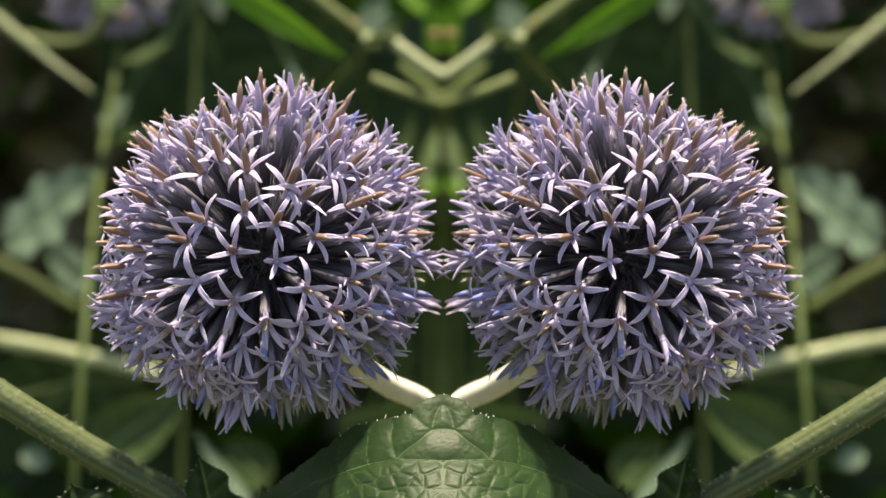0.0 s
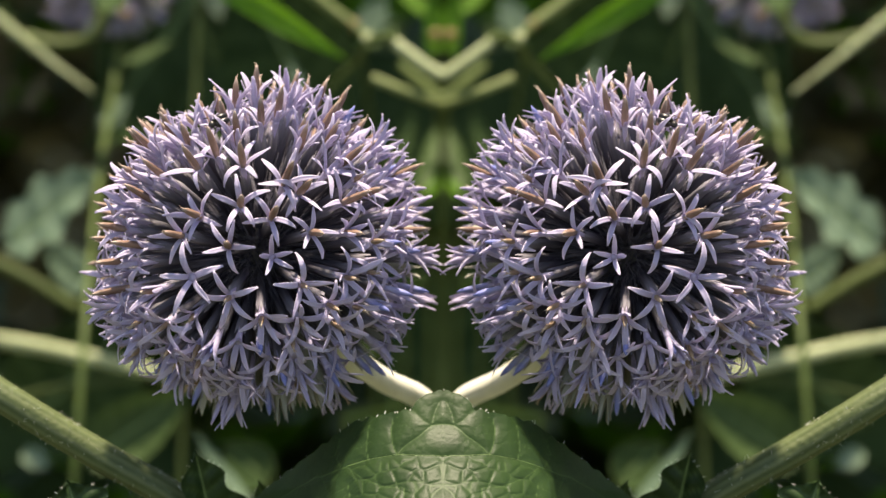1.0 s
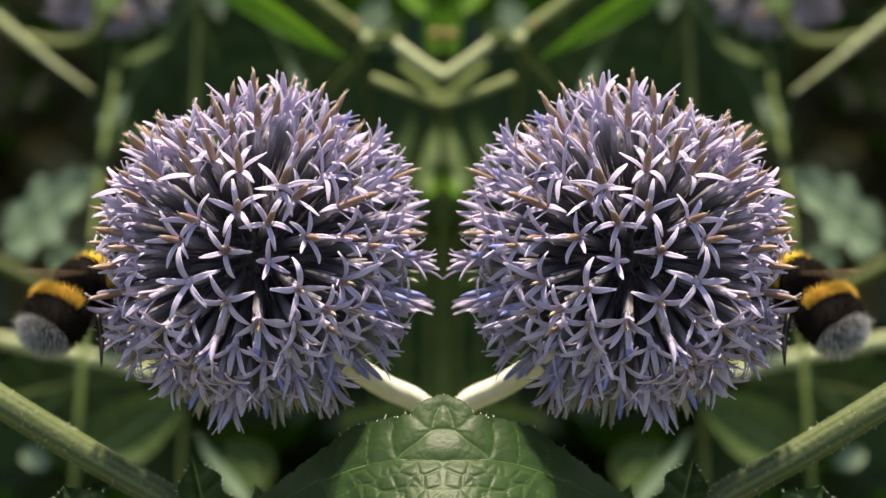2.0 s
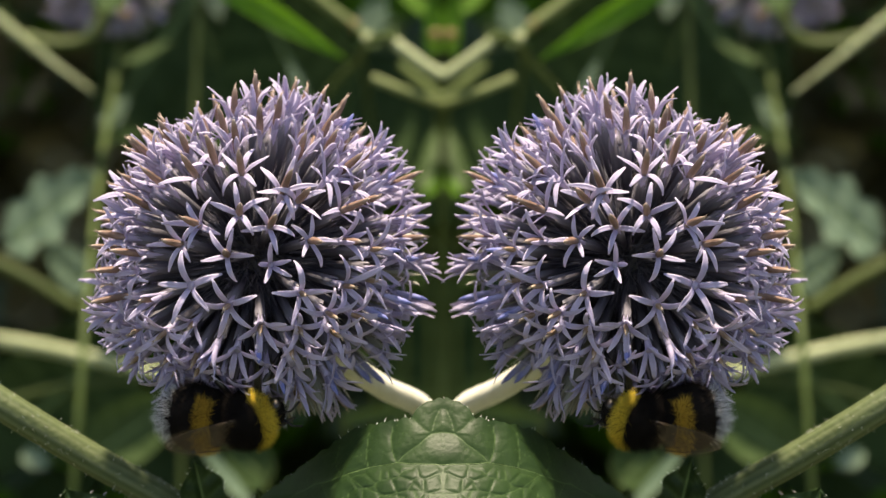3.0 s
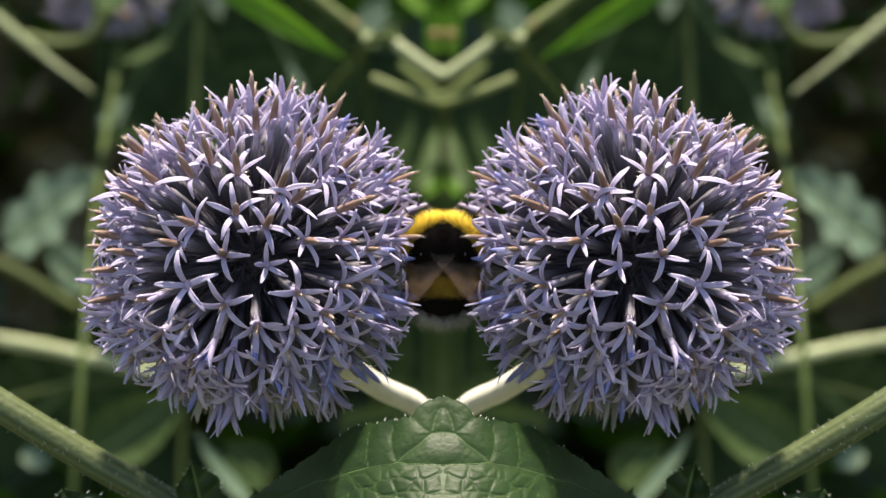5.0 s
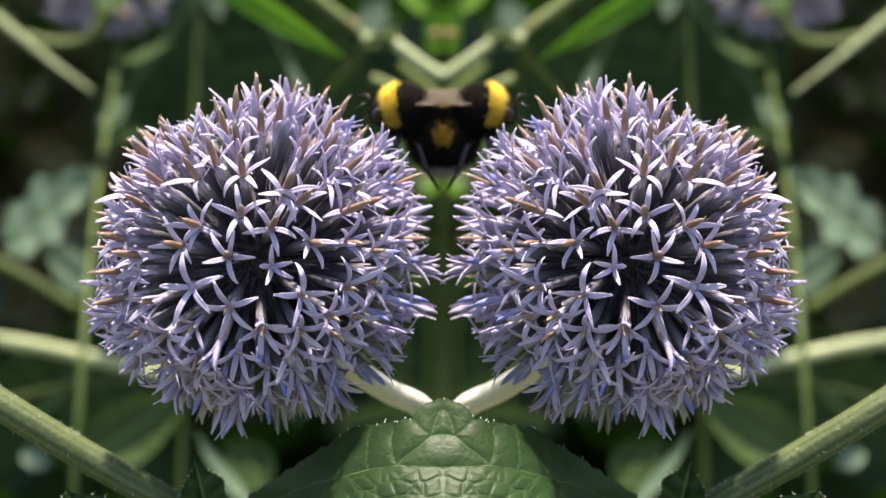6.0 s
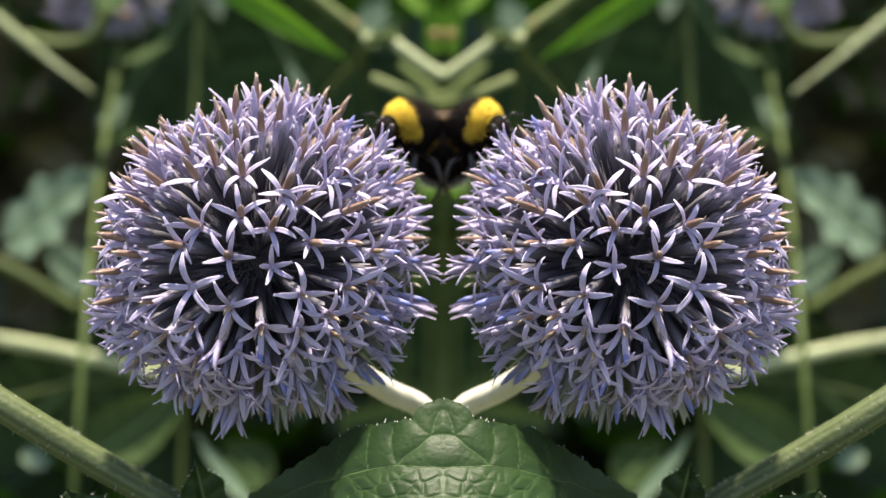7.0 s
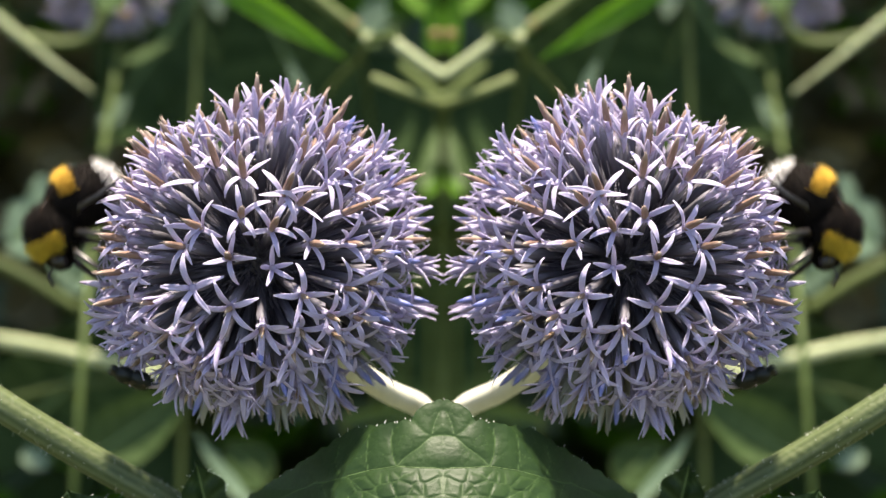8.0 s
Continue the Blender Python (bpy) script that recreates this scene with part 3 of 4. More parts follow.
MID = Vector((-0.02594, 0.27822, 1.02497))
left_head = globe_thistle(MID, [Vector((0, 0, 0)), Vector((-0.01835, 0.28862, 1.00969)) - MID, Vector((-0.00988, 0.29836, 0.99968)) - MID, Vector((-0.00312, 0.30307, 0.99408)) - MID, Vector((-0.00105, 0.30495, 0.98563)) - MID, Vector((-0.00107, 0.30410, 0.96703)) - MID, Vector((-0.00125, 0.29437, 0.92299)) - MID, Vector((-0.012, 0.27, 0.6)) - MID, Vector((-0.02, 0.27, 0.0)) - MID],
                          0.0018, PALE, True, 334, 21, "round lilac globe thistle head on a pale stem")
right_head = mirror_thing(left_head)
swaying += [(left_head, 1), (right_head, -1)]

# ---- plants behind ----
def far_thistle():
    """Another head higher up and further back, on its own olive stem."""
    mid = off((-0.07862, 0.49033, 1.03650))
    line = [Vector((0, 0, 0)), off((-0.07590, 0.49590, 1.02599)) - mid, off((-0.07506, 0.47230, 1.01519)) - mid, off((-0.07246, 0.42664, 0.99933)) - mid, off((-0.06908, 0.38605, 0.98309)) - mid, off((-0.06886, 0.37096, 0.96540)) - mid, off((-0.07035, 0.36489, 0.94275)) - mid, off((-0.07222, 0.36199, 0.91259)) - mid, off((-0.07481, 0.35819, 0.85979)) - mid, off((-0.09, 0.40, 0.72)) - mid, off((-0.1, 0.42, 0.4)) - mid, off((-0.11, 0.45, 0.0)) - mid]
    return globe_thistle(mid, line, 0.00078 * FAR, LIME, False, 120, 33, "round lilac globe thistle head further back")


mirror_thing(far_thistle())


def far_stalk(name, points, r0, r1, *rest, **more):
    """A stalk of the plants behind, set further off along its line of sight."""
    return stalk(name, [off(p) for p in points], r0 * FAR, r1 * FAR, *rest, **more)


def far_leaf(name, foot, tip, half, *rest, **more):
    return leaf(name, off(foot), off(tip), half * FAR, *rest, **more)


far_stalk("upright_stalk", [(-0.05662, 0.41657, 0.92310), (-0.05613, 0.42160, 0.94187), (-0.05516, 0.42915, 0.97004), (-0.05453, 0.45030, 1.01034), (-0.05366, 0.45865, 1.04153)], 0.0007, 0.0006, OLIVE, "slim upright olive-green plant stalk")
far_stalk("pale_stalk", [(-0.10498, 0.42814, 0.96629), (-0.08797, 0.42751, 0.96394), (-0.07339, 0.42669, 0.96089), (-0.05759, 0.42575, 0.95737)], 0.0016, 0.0014, STRAW, "pale green stalk lying across the stems", knots=0.07)
far_stalk("pale_stalk", [(-0.10145, 0.43740, 1.03949), (-0.09076, 0.43519, 1.03123), (-0.08244, 0.43347, 1.02481), (-0.07330, 0.43162, 1.01832)], 0.0013, 0.0003, STRAW, "pale green slanting plant stalk", knots=0.07)
far_stalk("pale_stalk", [(-0.02778, 0.38803, 1.04843), (-0.02199, 0.38673, 1.04355), (-0.01663, 0.38575, 1.03989)], 0.0012, 0.0009, SAGE, "pale green slanting plant stalk", knots=0.07)
far_stalk("thin_stalk", [(-0.01621, 0.38072, 1.04047), (-0.01353, 0.37517, 1.03906), (-0.01052, 0.37026, 1.04007), (-0.00799, 0.36520, 1.04048)], 0.0007, 0.0007, OLIVE, "thin olive stalk among the plants")
far_stalk("pale_stalk", [(-0.00858, 0.36535, 1.04000), (-0.00439, 0.36458, 1.03680), (0.00000, 0.36388, 1.03400)], 0.0010, 0.0011, STRAW, "pale green slanting plant stalk", knots=0.07)
far_stalk("pale_stalk", [(-0.01258, 0.36344, 1.03393), (-0.00639, 0.36280, 1.03152), (0.00000, 0.36810, 1.02815)], 0.0008, 0.0007, SAGE, "short pale green plant stalk")
far_stalk("pale_stalk", [(-0.00797, 0.40350, 1.02889), (-0.00367, 0.39272, 1.02729), (0.00000, 0.38215, 1.02647)], 0.0010, 0.0009, OLIVE, "short pale green plant stalk")
far_stalk("thin_stalk", [(-0.01353, 0.37506, 1.03867), (-0.01579, 0.38411, 1.03379), (-0.02094, 0.39272, 1.02729), (-0.02700, 0.40072, 1.01852)], 0.0006, 0.0006, OLIVE, "thin olive stalk among the plants")
far_leaf("fresh_leaf", (-0.00442, 0.40717, 1.00393), (-0.00139, 0.42036, 1.01452), 0.0022, MOSS, "mid green leaf between the flowers", facing=(0.4, -1, 0.3), cup=0.3, petiole=True)
far_leaf("fresh_leaf", (-0.00998, 0.42787, 1.00392), (-0.00582, 0.43095, 1.01540), 0.0022, MOSS, "mid green leaf between the flowers", facing=(-0.4, -1, 0.4), cup=0.3, petiole=True)
far_leaf("fresh_leaf", (-0.00186, 0.42411, 1.02854), (-0.00255, 0.42772, 1.04200), 0.0020, BRIGHT, "bright green leaf above the crossed stalks", facing=(0.3, -1, 0.3), cup=0.3, petiole=True)
far_leaf("fresh_leaf", (-0.01750, 0.44411, 1.02591), (-0.00778, 0.44550, 1.03107), 0.0016, MOSS, "mid green narrow leaf behind the stalks", facing=(0, -0.8, 0.8), cup=0.3, petiole=True)
far_leaf("broad_leaf", (0.00000, 0.47769, 0.91937), (0.00000, 0.49088, 0.96861), 0.014, DUSK, "dark green leaf hanging between the flowers", facing=(0, -1, -0.3), cup=0.2, twin=False, petiole=True)
far_stalk("bent_tendril", [(-0.09443, 0.46453, 1.02481), (-0.08682, 0.46413, 1.02334), (-0.07984, 0.46446, 1.02456), (-0.07539, 0.46610, 1.03069)], 0.0014, 0.0014, OLIVE, "thin bent green tendril behind the flower")
far_stalk("thin_stalk", [(-0.09526, 0.42437, 0.95220), (-0.08068, 0.42531, 0.95572), (-0.06367, 0.42575, 0.95737)], 0.0008, 0.0008, OLIVE, "thin olive stalk among the plants")
far_stalk("thin_stalk", [(-0.10484, 0.44258, 0.98154), (-0.09242, 0.44104, 0.97578), (-0.07999, 0.43911, 0.96858)], 0.0016, 0.0012, OLIVE, "thin olive stalk among the plants")
far_leaf("fresh_leaf", (-0.04552, 0.37857, 1.05174), (-0.01661, 0.37416, 1.03530), 0.0023, BRIGHT, "bright green backlit narrow leaf", facing=(-0.5, -1, 0.35), cup=0.3, droop=-0.12)
far_leaf("fresh_leaf", (-0.01044, 0.55915, 1.03023), (0.00089, 0.54452, 1.01425), 0.0060, BRIGHT, "bright green leaf above the crossed stalks", facing=(0, -1, 0.5), cup=0.2)
far_leaf("grey_leaf", (-0.01726, 0.46489, 1.02616), (-0.01295, 0.46686, 1.03351), 0.0034, GREY, "small grey-green leaf in soft light", facing=(0, -0.8, 0.8))
far_leaf("grey_leaf", (-0.02656, 0.39216, 1.02521), (-0.02979, 0.39412, 1.03250), 0.0012, GREY, "small grey-green leaf behind the flower", facing=(0, -0.8, 0.8))
far_leaf("grey_leaf", (-0.00728, 0.53752, 0.98813), (-0.00208, 0.53875, 0.99272), 0.0030, GREY, "small grey-green leaf between the flowers", facing=(0, -0.8, 0.8))
far_leaf("fresh_leaf", (-0.01818, 0.58549, 1.01262), (-0.02775, 0.58797, 1.02186), 0.0060, BRIGHT, "fresh green leaf behind the stalks", facing=(0, -0.8, 0.6))
far_leaf("fresh_leaf", (-0.00845, 0.51409, 0.97796), (0.00158, 0.51520, 0.98211), 0.0034, BRIGHT, "bright green leaf between the flowers", facing=(0, -1, 0.6), cup=0.3)
far_leaf("fresh_leaf", (-0.01925, 0.38563, 0.96219), (-0.00354, 0.38626, 0.96454), 0.0018, MOSS, "mid green leaf behind the stem", facing=(0, -1, -0.15), cup=0.3, petiole=True)
far_leaf("fresh_leaf", (-0.03560, 0.39191, 0.94698), (-0.04410, 0.39396, 0.95465), 0.0050, DUSK, "dark green leaf low in the bed", facing=(0, -0.8, 0.5), cup=0.3, petiole=True)
far_leaf("grey_leaf", (-0.08869, 0.41396, 0.99064), (-0.06848, 0.40805, 1.00721), 0.0085, GREY, "grey-green lobed leaf in soft light", facing=(0, -0.8, 0.8), teeth=3, bite=0.3, pucker=0.06, side_veins=4)
far_leaf("grey_leaf", (-0.07531, 0.42141, 0.97983), (-0.08288, 0.41360, 0.98930), 0.005, GREY, "small grey-green lobed leaf", facing=(0, -0.8, 0.8), pucker=0.2)
far_leaf("grey_leaf", (-0.07095, 0.46301, 1.01917), (-0.06016, 0.46433, 1.02407), 0.0016, MOSS, "small mid green leaf in shade", facing=(0, -0.5, 1), pucker=0.2)
far_leaf("grey_leaf", (-0.07603, 0.45930, 1.00531), (-0.07006, 0.46111, 1.01206), 0.0030, GREY, "small grey-green leaf in shade", facing=(0, -0.5, 1), pucker=0.2)
far_leaf("broad_leaf", (-0.07056, 0.43617, 1.03490), (-0.07035, 0.44864, 1.04281), 0.0040, DUSK, "small dark green leaf", facing=(0, -1, -0.35))
far_leaf("broad_leaf", (-0.06123, 0.59003, 1.02956), (-0.09594, 0.54584, 0.98053), 0.024, DUSK, "broad dark green leaf", facing=(0, -1, -0.35), cup=0.25, pucker=0.15)
far_leaf("broad_leaf", (-0.02948, 0.49837, 0.99656), (-0.04877, 0.50871, 1.03515), 0.018, DUSK, "broad dark green leaf", facing=(0, -1, -0.35), cup=0.25)
far_leaf("broad_leaf", (-0.10250, 0.47947, 0.92603), (-0.07357, 0.48660, 0.95264), 0.018, DUSK, "broad dark green leaf", facing=(0, -1, -0.35), cup=0.25)
far_leaf("pale_leaf", (-0.03527, 0.35336, 0.95766), (-0.04706, 0.35633, 0.96875), 0.0016, GREY, "pale grey-green curled leaf", facing=(0.6, -0.6, 0.6), droop=-0.25, petiole=True)
far_leaf("narrow_leaf", (-0.07074, 0.39308, 0.95136), (-0.05034, 0.39660, 0.96451), 0.0065, MOSS, "mid green narrow leaf among stems", facing=(0, -0.9, 0.3), cup=0.3)
far_leaf("small_leaf", (-0.08613, 0.40278, 0.94893), (-0.08079, 0.40188, 0.94557), 0.0024, GREY, "small pale leaf catching light", facing=(0, -0.6, 1))


def withered_bud(place, size, mat, label):
    """A small dried knob on a stalk, lumpy and ribbed."""
    s = Shape().ball((0, 0, 0), size * FAR, size * 1.2 * FAR, size * FAR, 18, 12)
    s.v = [tuple(Vector(p) * (1 + 0.35 * noise.noise(Vector(p) * 1.6 / size / FAR))) for p in s.v]
    ob = part("withered_bud", s.mesh("withered_bud", mat))
    ob.location = off(place)
    tagged(ob, label, "bud")
    mirror_thing(ob)


withered_bud((-0.01642, 0.38572, 1.03979), 0.0011, RUSSET, "small russet withered bud on a stalk")
withered_bud((-0.01364, 0.37520, 1.03916), 0.0011, STRAW, "pale green knob where two stalks meet")
withered_bud((-0.00136, 0.41503, 1.03328), 0.0012, RUSSET, "small russet withered bud on a stalk")
withered_bud((-0.07260, 0.47579, 1.02821), 0.0015, RUSSET, "small russet withered bud on a stem")


# ---- insects ----
def fur(s, c, rx, ry, rz, count, ln, r, y0=-1.0, y1=1.0, thick=0.000032, a0=0.0, a1=6.2832):
    """Hairs standing on an egg between two heights along y."""
    c = Vector(c)
    for _ in range(count):
        y = r.uniform(y0, y1)
        a = r.uniform(a0, a1)
        q = math.sqrt(max(0, 1 - y * y))
        n = Vector((q * math.cos(a) / rx, y / ry, q * math.sin(a) / rz)).normalized()
        p = c + Vector((rx * q * math.cos(a), ry * y, rz * q * math.sin(a)))
        tip = p + (n + Vector((r.uniform(-0.6, 0.6), r.uniform(-0.9, 0.3), r.uniform(-0.6, 0.6)))).normalized() * ln * r.choice((0.45, 0.7, 0.9, 1.0, 1.3))
        s.spike(p - n * ln * 0.15, tip, thick)


def zone(c, rx, ry, rz, y0, y1, r, count, ln, mat, name, low=None):
    """A furry zone of an egg-shaped body between two heights along y; with low it is only a strip over the back, down to that height."""
    s = Shape()
    c = Vector(c)
    nu, nv = 26, 8
    a0, a1 = (0.0, 2 * math.pi) if low is None else (math.asin(low), math.pi - math.asin(low))
    rows = []
    for j in range(nv + 1):
        y = max(-0.995, min(0.995, y0 + (y1 - y0) * j / nv))
        q = math.sqrt(1 - y * y)
        rows.append([s.point(c + Vector((rx * q * math.cos(a0 + (a1 - a0) * k / nu), ry * y, rz * q * math.sin(a0 + (a1 - a0) * k / nu)))) for k in range(nu + 1)])
    for a, b in zip(rows, rows[1:]):
        for k in range(nu):
            s.f.append((a[k], b[k], b[k + 1], a[k + 1]))
    fur(s, c, rx, ry, rz, count, ln, r, max(-0.99, y0 - 0.1), min(0.99, y1 + 0.1), a0=a0, a1=a1)
    return s.mesh(name, mat)


def wing_mesh(name, ln, wide, mat):
    s = Shape()
    n = 12
    rows = []
    for i in range(n + 1):
        t = i / n
        w = wide * math.sin(math.pi * (0.06 + 0.88 * t ** 1.5)) ** 0.7
        rows.append([s.point((t * ln, w * (e * 0.5 - 0.25), 0.00012 * math.sin(9 * t + 4 * e) + 0.05 * ln * t * (1 - t))) for e in (-1, -0.5, 0, 0.5, 1)])
    for a, b in zip(rows, rows[1:]):
        for k in range(4):
            s.f.append((a[k], b[k], b[k + 1], a[k + 1]))
    s.tube([(t * ln, wide * math.sin(math.pi * (0.06 + 0.88 * t ** 1.5)) ** 0.7 * 0.25, 0.05 * ln * t * (1 - t)) for t in [i / 8 for i in range(9)]], [ln * 0.012] * 9, 5)
    return s.mesh(name, mat)


def wing_pose(sx, turn, z, lift):
    """A wing on the bee's back: turned from spread (0) to folded (-110), lifted off the back."""
    a = radians(turn if sx > 0 else 180 - turn)
    return Matrix.Translation((sx * 2.2 * MM, 2.2 * MM, z * MM)) @ Matrix.Rotation(a, 4, "Z") @ Matrix.Rotation(radians(-lift), 4, "Y")


def bumblebee():
    r = random.Random(5)
    bee = new("bumblebee")
    th, ab = (0, 3.0 * MM, 0.3 * MM), (0, -3.6 * MM, 0)
    lean = Matrix.Translation(th) @ Matrix.Rotation(radians(-33), 4, "X") @ Matrix.Translation(th).inverted()
    part("thorax", zone(th, 3.6 * MM, 3.5 * MM, 3.5 * MM, -0.98, 0.98, r, 6500, 1.25 * MM, BLACK, "thorax"), bee, "black furry thorax")
    part("collar", zone(th, 3.66 * MM, 3.56 * MM, 3.56 * MM, 0.24, 0.60, r, 3600, 1.25 * MM, YELLOW, "collar", 0.0), bee, "bright yellow furry collar", lean)
    belly = part("abdomen", zone(ab, 4.4 * MM, 5.0 * MM, 4.0 * MM, -0.985, 0.98, r, 6000, 1.0 * MM, BLACK, "abdomen"), bee, "black furry abdomen")
    part("abdomen_band", zone(ab, 4.46 * MM, 5.06 * MM, 4.06 * MM, 0.29, 0.47, r, 2300, 1.15 * MM, OCHRE, "abdomen_band", 0.25), belly, "golden yellow furry band across the back")
    tail = Shape()
    fur(tail, ab, 4.4 * MM, 5.0 * MM, 4.0 * MM, 1700, 1.5 * MM, r, -0.985, -0.5, 0.00002)
    part("tail", tail.mesh("tail", WHITE), belly, "white furry tail")
    hs = Shape().ball((0, 6.7 * MM, -0.9 * MM), 1.9 * MM, 1.4 * MM, 1.9 * MM)
    fur(hs, (0, 6.7 * MM, -0.9 * MM), 1.9 * MM, 1.4 * MM, 1.9 * MM, 260, 0.5 * MM, r)
    head = part("head", hs.mesh("head", BLACK), bee, "black furry head")
    for sx in (-1, 1):
        part("eye", Shape().ball((sx * 1.7 * MM, 6.9 * MM, -0.7 * MM), 0.6 * MM, 0.8 * MM, 1.2 * MM, 12, 8).mesh("eye", SHELL), head, "shiny black eye")
        part("antenna", Shape().tube([(sx * 0.6 * MM, 7.8 * MM, -0.2 * MM), (sx * 1.3 * MM, 9.0 * MM, 0.5 * MM), (sx * 2.2 * MM, 10.2 * MM, -0.4 * MM)], [0.14 * MM] * 3, 6).mesh("antenna", SHELL), head)
        for k, (y, yy, yz) in enumerate(((4.6, 7.2, 8.6), (3.0, 3.2, 3.0), (1.2, -2.0, -4.6))):
            s = Shape().tube([(sx * 1.6 * MM, y * MM, -2.4 * MM), (sx * 4.3 * MM, (y + yy) / 2 * MM, -2.6 * MM), (sx * 5.4 * MM, yy * MM, -4.8 * MM), (sx * 6.6 * MM, yz * MM, -7.2 * MM)], [x * MM for x in (0.4, 0.5, 0.42, 0.14)], 7)
            for _ in range(60):
                t = r.random()
                a = Vector((sx * (4.3 + 1.1 * t) * MM, ((y + yy) / 2 * (1 - t) + yy * t) * MM, (-2.6 - 2 * t) * MM))
                s.spike(a, a + Vector((r.uniform(-1, 1), r.uniform(-1, 1), r.uniform(-1, 1))) * 0.8 * MM, 0.04 * MM)
            part("leg", s.mesh("leg", SHELL), bee, "black jointed leg")
        for name, ln, wide, turn, z in (("forewing", 10.0, 4.2, -112, 3.0), ("hindwing", 7.0, 3.2, -122, 2.7)):
            me = wing_mesh(name, ln * MM, wide * MM, WING)
            if sx < 0:
                me.transform(Matrix.Diagonal((1, -1, 1, 1)))
            part(name, me, bee, "smoky translucent wing", wing_pose(sx, turn, z, 4))
    tagged(bee, "bumblebee with yellow bands and a white tail", "bumblebee", "bumblebees on the flowers")
    return bee


def fly():
    """A small dark green fly."""
    r = random.Random(8)
    ob = new("small_fly")
    part("thorax", Shape().ball((0, 1.0 * MM, 0), 1.2 * MM, 1.3 * MM, 1.2 * MM, 14, 10).mesh("fly_thorax", FLY), ob)
    ab = Shape().ball((0, -1.2 * MM, -0.1 * MM), 1.35 * MM, 1.8 * MM, 1.2 * MM, 14, 10)
    fur(ab, (0, -1.2 * MM, -0.1 * MM), 1.35 * MM, 1.8 * MM, 1.2 * MM, 80, 0.3 * MM, r, thick=0.00002)
    part("abdomen", ab.mesh("fly_abdomen", FLY), ob, "dark green shiny abdomen")
    hd = part("head", Shape().ball((0, 2.5 * MM, -0.1 * MM), 0.8 * MM, 0.55 * MM, 0.7 * MM, 14, 10).mesh("fly_head", SHELL), ob)
    for sx in (-1, 1):
        part("eye", Shape().ball((sx * 0.6 * MM, 2.6 * MM, 0), 0.42 * MM, 0.5 * MM, 0.55 * MM, 12, 8).mesh("fly_eye", FLY), hd)
        for y in (1.8, 1.0, 0.2):
            part("leg", Shape().tube([(sx * 0.5 * MM, y * MM, -0.6 * MM), (sx * 1.6 * MM, (y * 1.6 - 0.6) * MM, -0.5 * MM), (sx * 2.1 * MM, (y * 2 - 1.2) * MM, -1.9 * MM)], [0.1 * MM, 0.09 * MM, 0.05 * MM], 5).mesh("fly_leg", SHELL), ob)
        me = wing_mesh("wing", 3.6 * MM, 1.6 * MM, WING)
        if sx < 0:
            me.transform(Matrix.Diagonal((1, -1, 1, 1)))
        a = radians(-100 if sx > 0 else 280)
        part("wing", me, ob, "small translucent wing", Matrix.Translation((sx * 0.6 * MM, 1.2 * MM, 0.9 * MM)) @ Matrix.Rotation(a, 4, "Z"))
    return tagged(ob, "small dark green fly on the flower head", "fly", "flies on the flowers")


def beetle():
    """A tiny dark beetle between the florets."""
    ob = new("small_beetle")
    big = 1.45 * MM
    for sx in (-1, 1):
        part("wing_case", Shape().ball((sx * 0.24 * big, -0.2 * big, 0.1 * big), 0.36 * big, 0.75 * big, 0.4 * big, 12, 8).mesh("wing_case", SHELL), ob)
        for y in (0.6, 0.2, -0.2):
            part("leg", Shape().tube([(sx * 0.3 * big, y * MM, 0), (sx * 0.8 * big, y * 1.4 * big, 0), (sx * 1.0 * big, y * 1.8 * big, -0.4 * big)], [0.05 * big] * 3, 5).mesh("beetle_leg", SHELL), ob)
    part("head", Shape().ball((0, 0.75 * big, 0.05 * big), 0.32 * big, 0.35 * big, 0.25 * big, 12, 8).mesh("beetle_head", SHELL), ob)
    return tagged(ob, "tiny shiny black beetle among the florets", "beetle", "beetles on the flowers")


left_fly = fly()
right_fly = mirror_thing(left_fly)
left_beetle = beetle()
right_beetle = mirror_thing(left_beetle)
left_bee = bumblebee()
right_bee = mirror_thing(left_bee)


def stance(place, ahead, back):
    """A pose from a place and the ways of head and back, as seen by a viewer: right, up, towards him."""
    y, z = (TURN @ Vector(ahead)).normalized(), TURN @ Vector(back)
    x = y.cross(z).normalized()
    z = x.cross(y)
    m = Matrix((x, y, z)).transposed().to_4x4()
    m.translation = Vector(place)
    return m


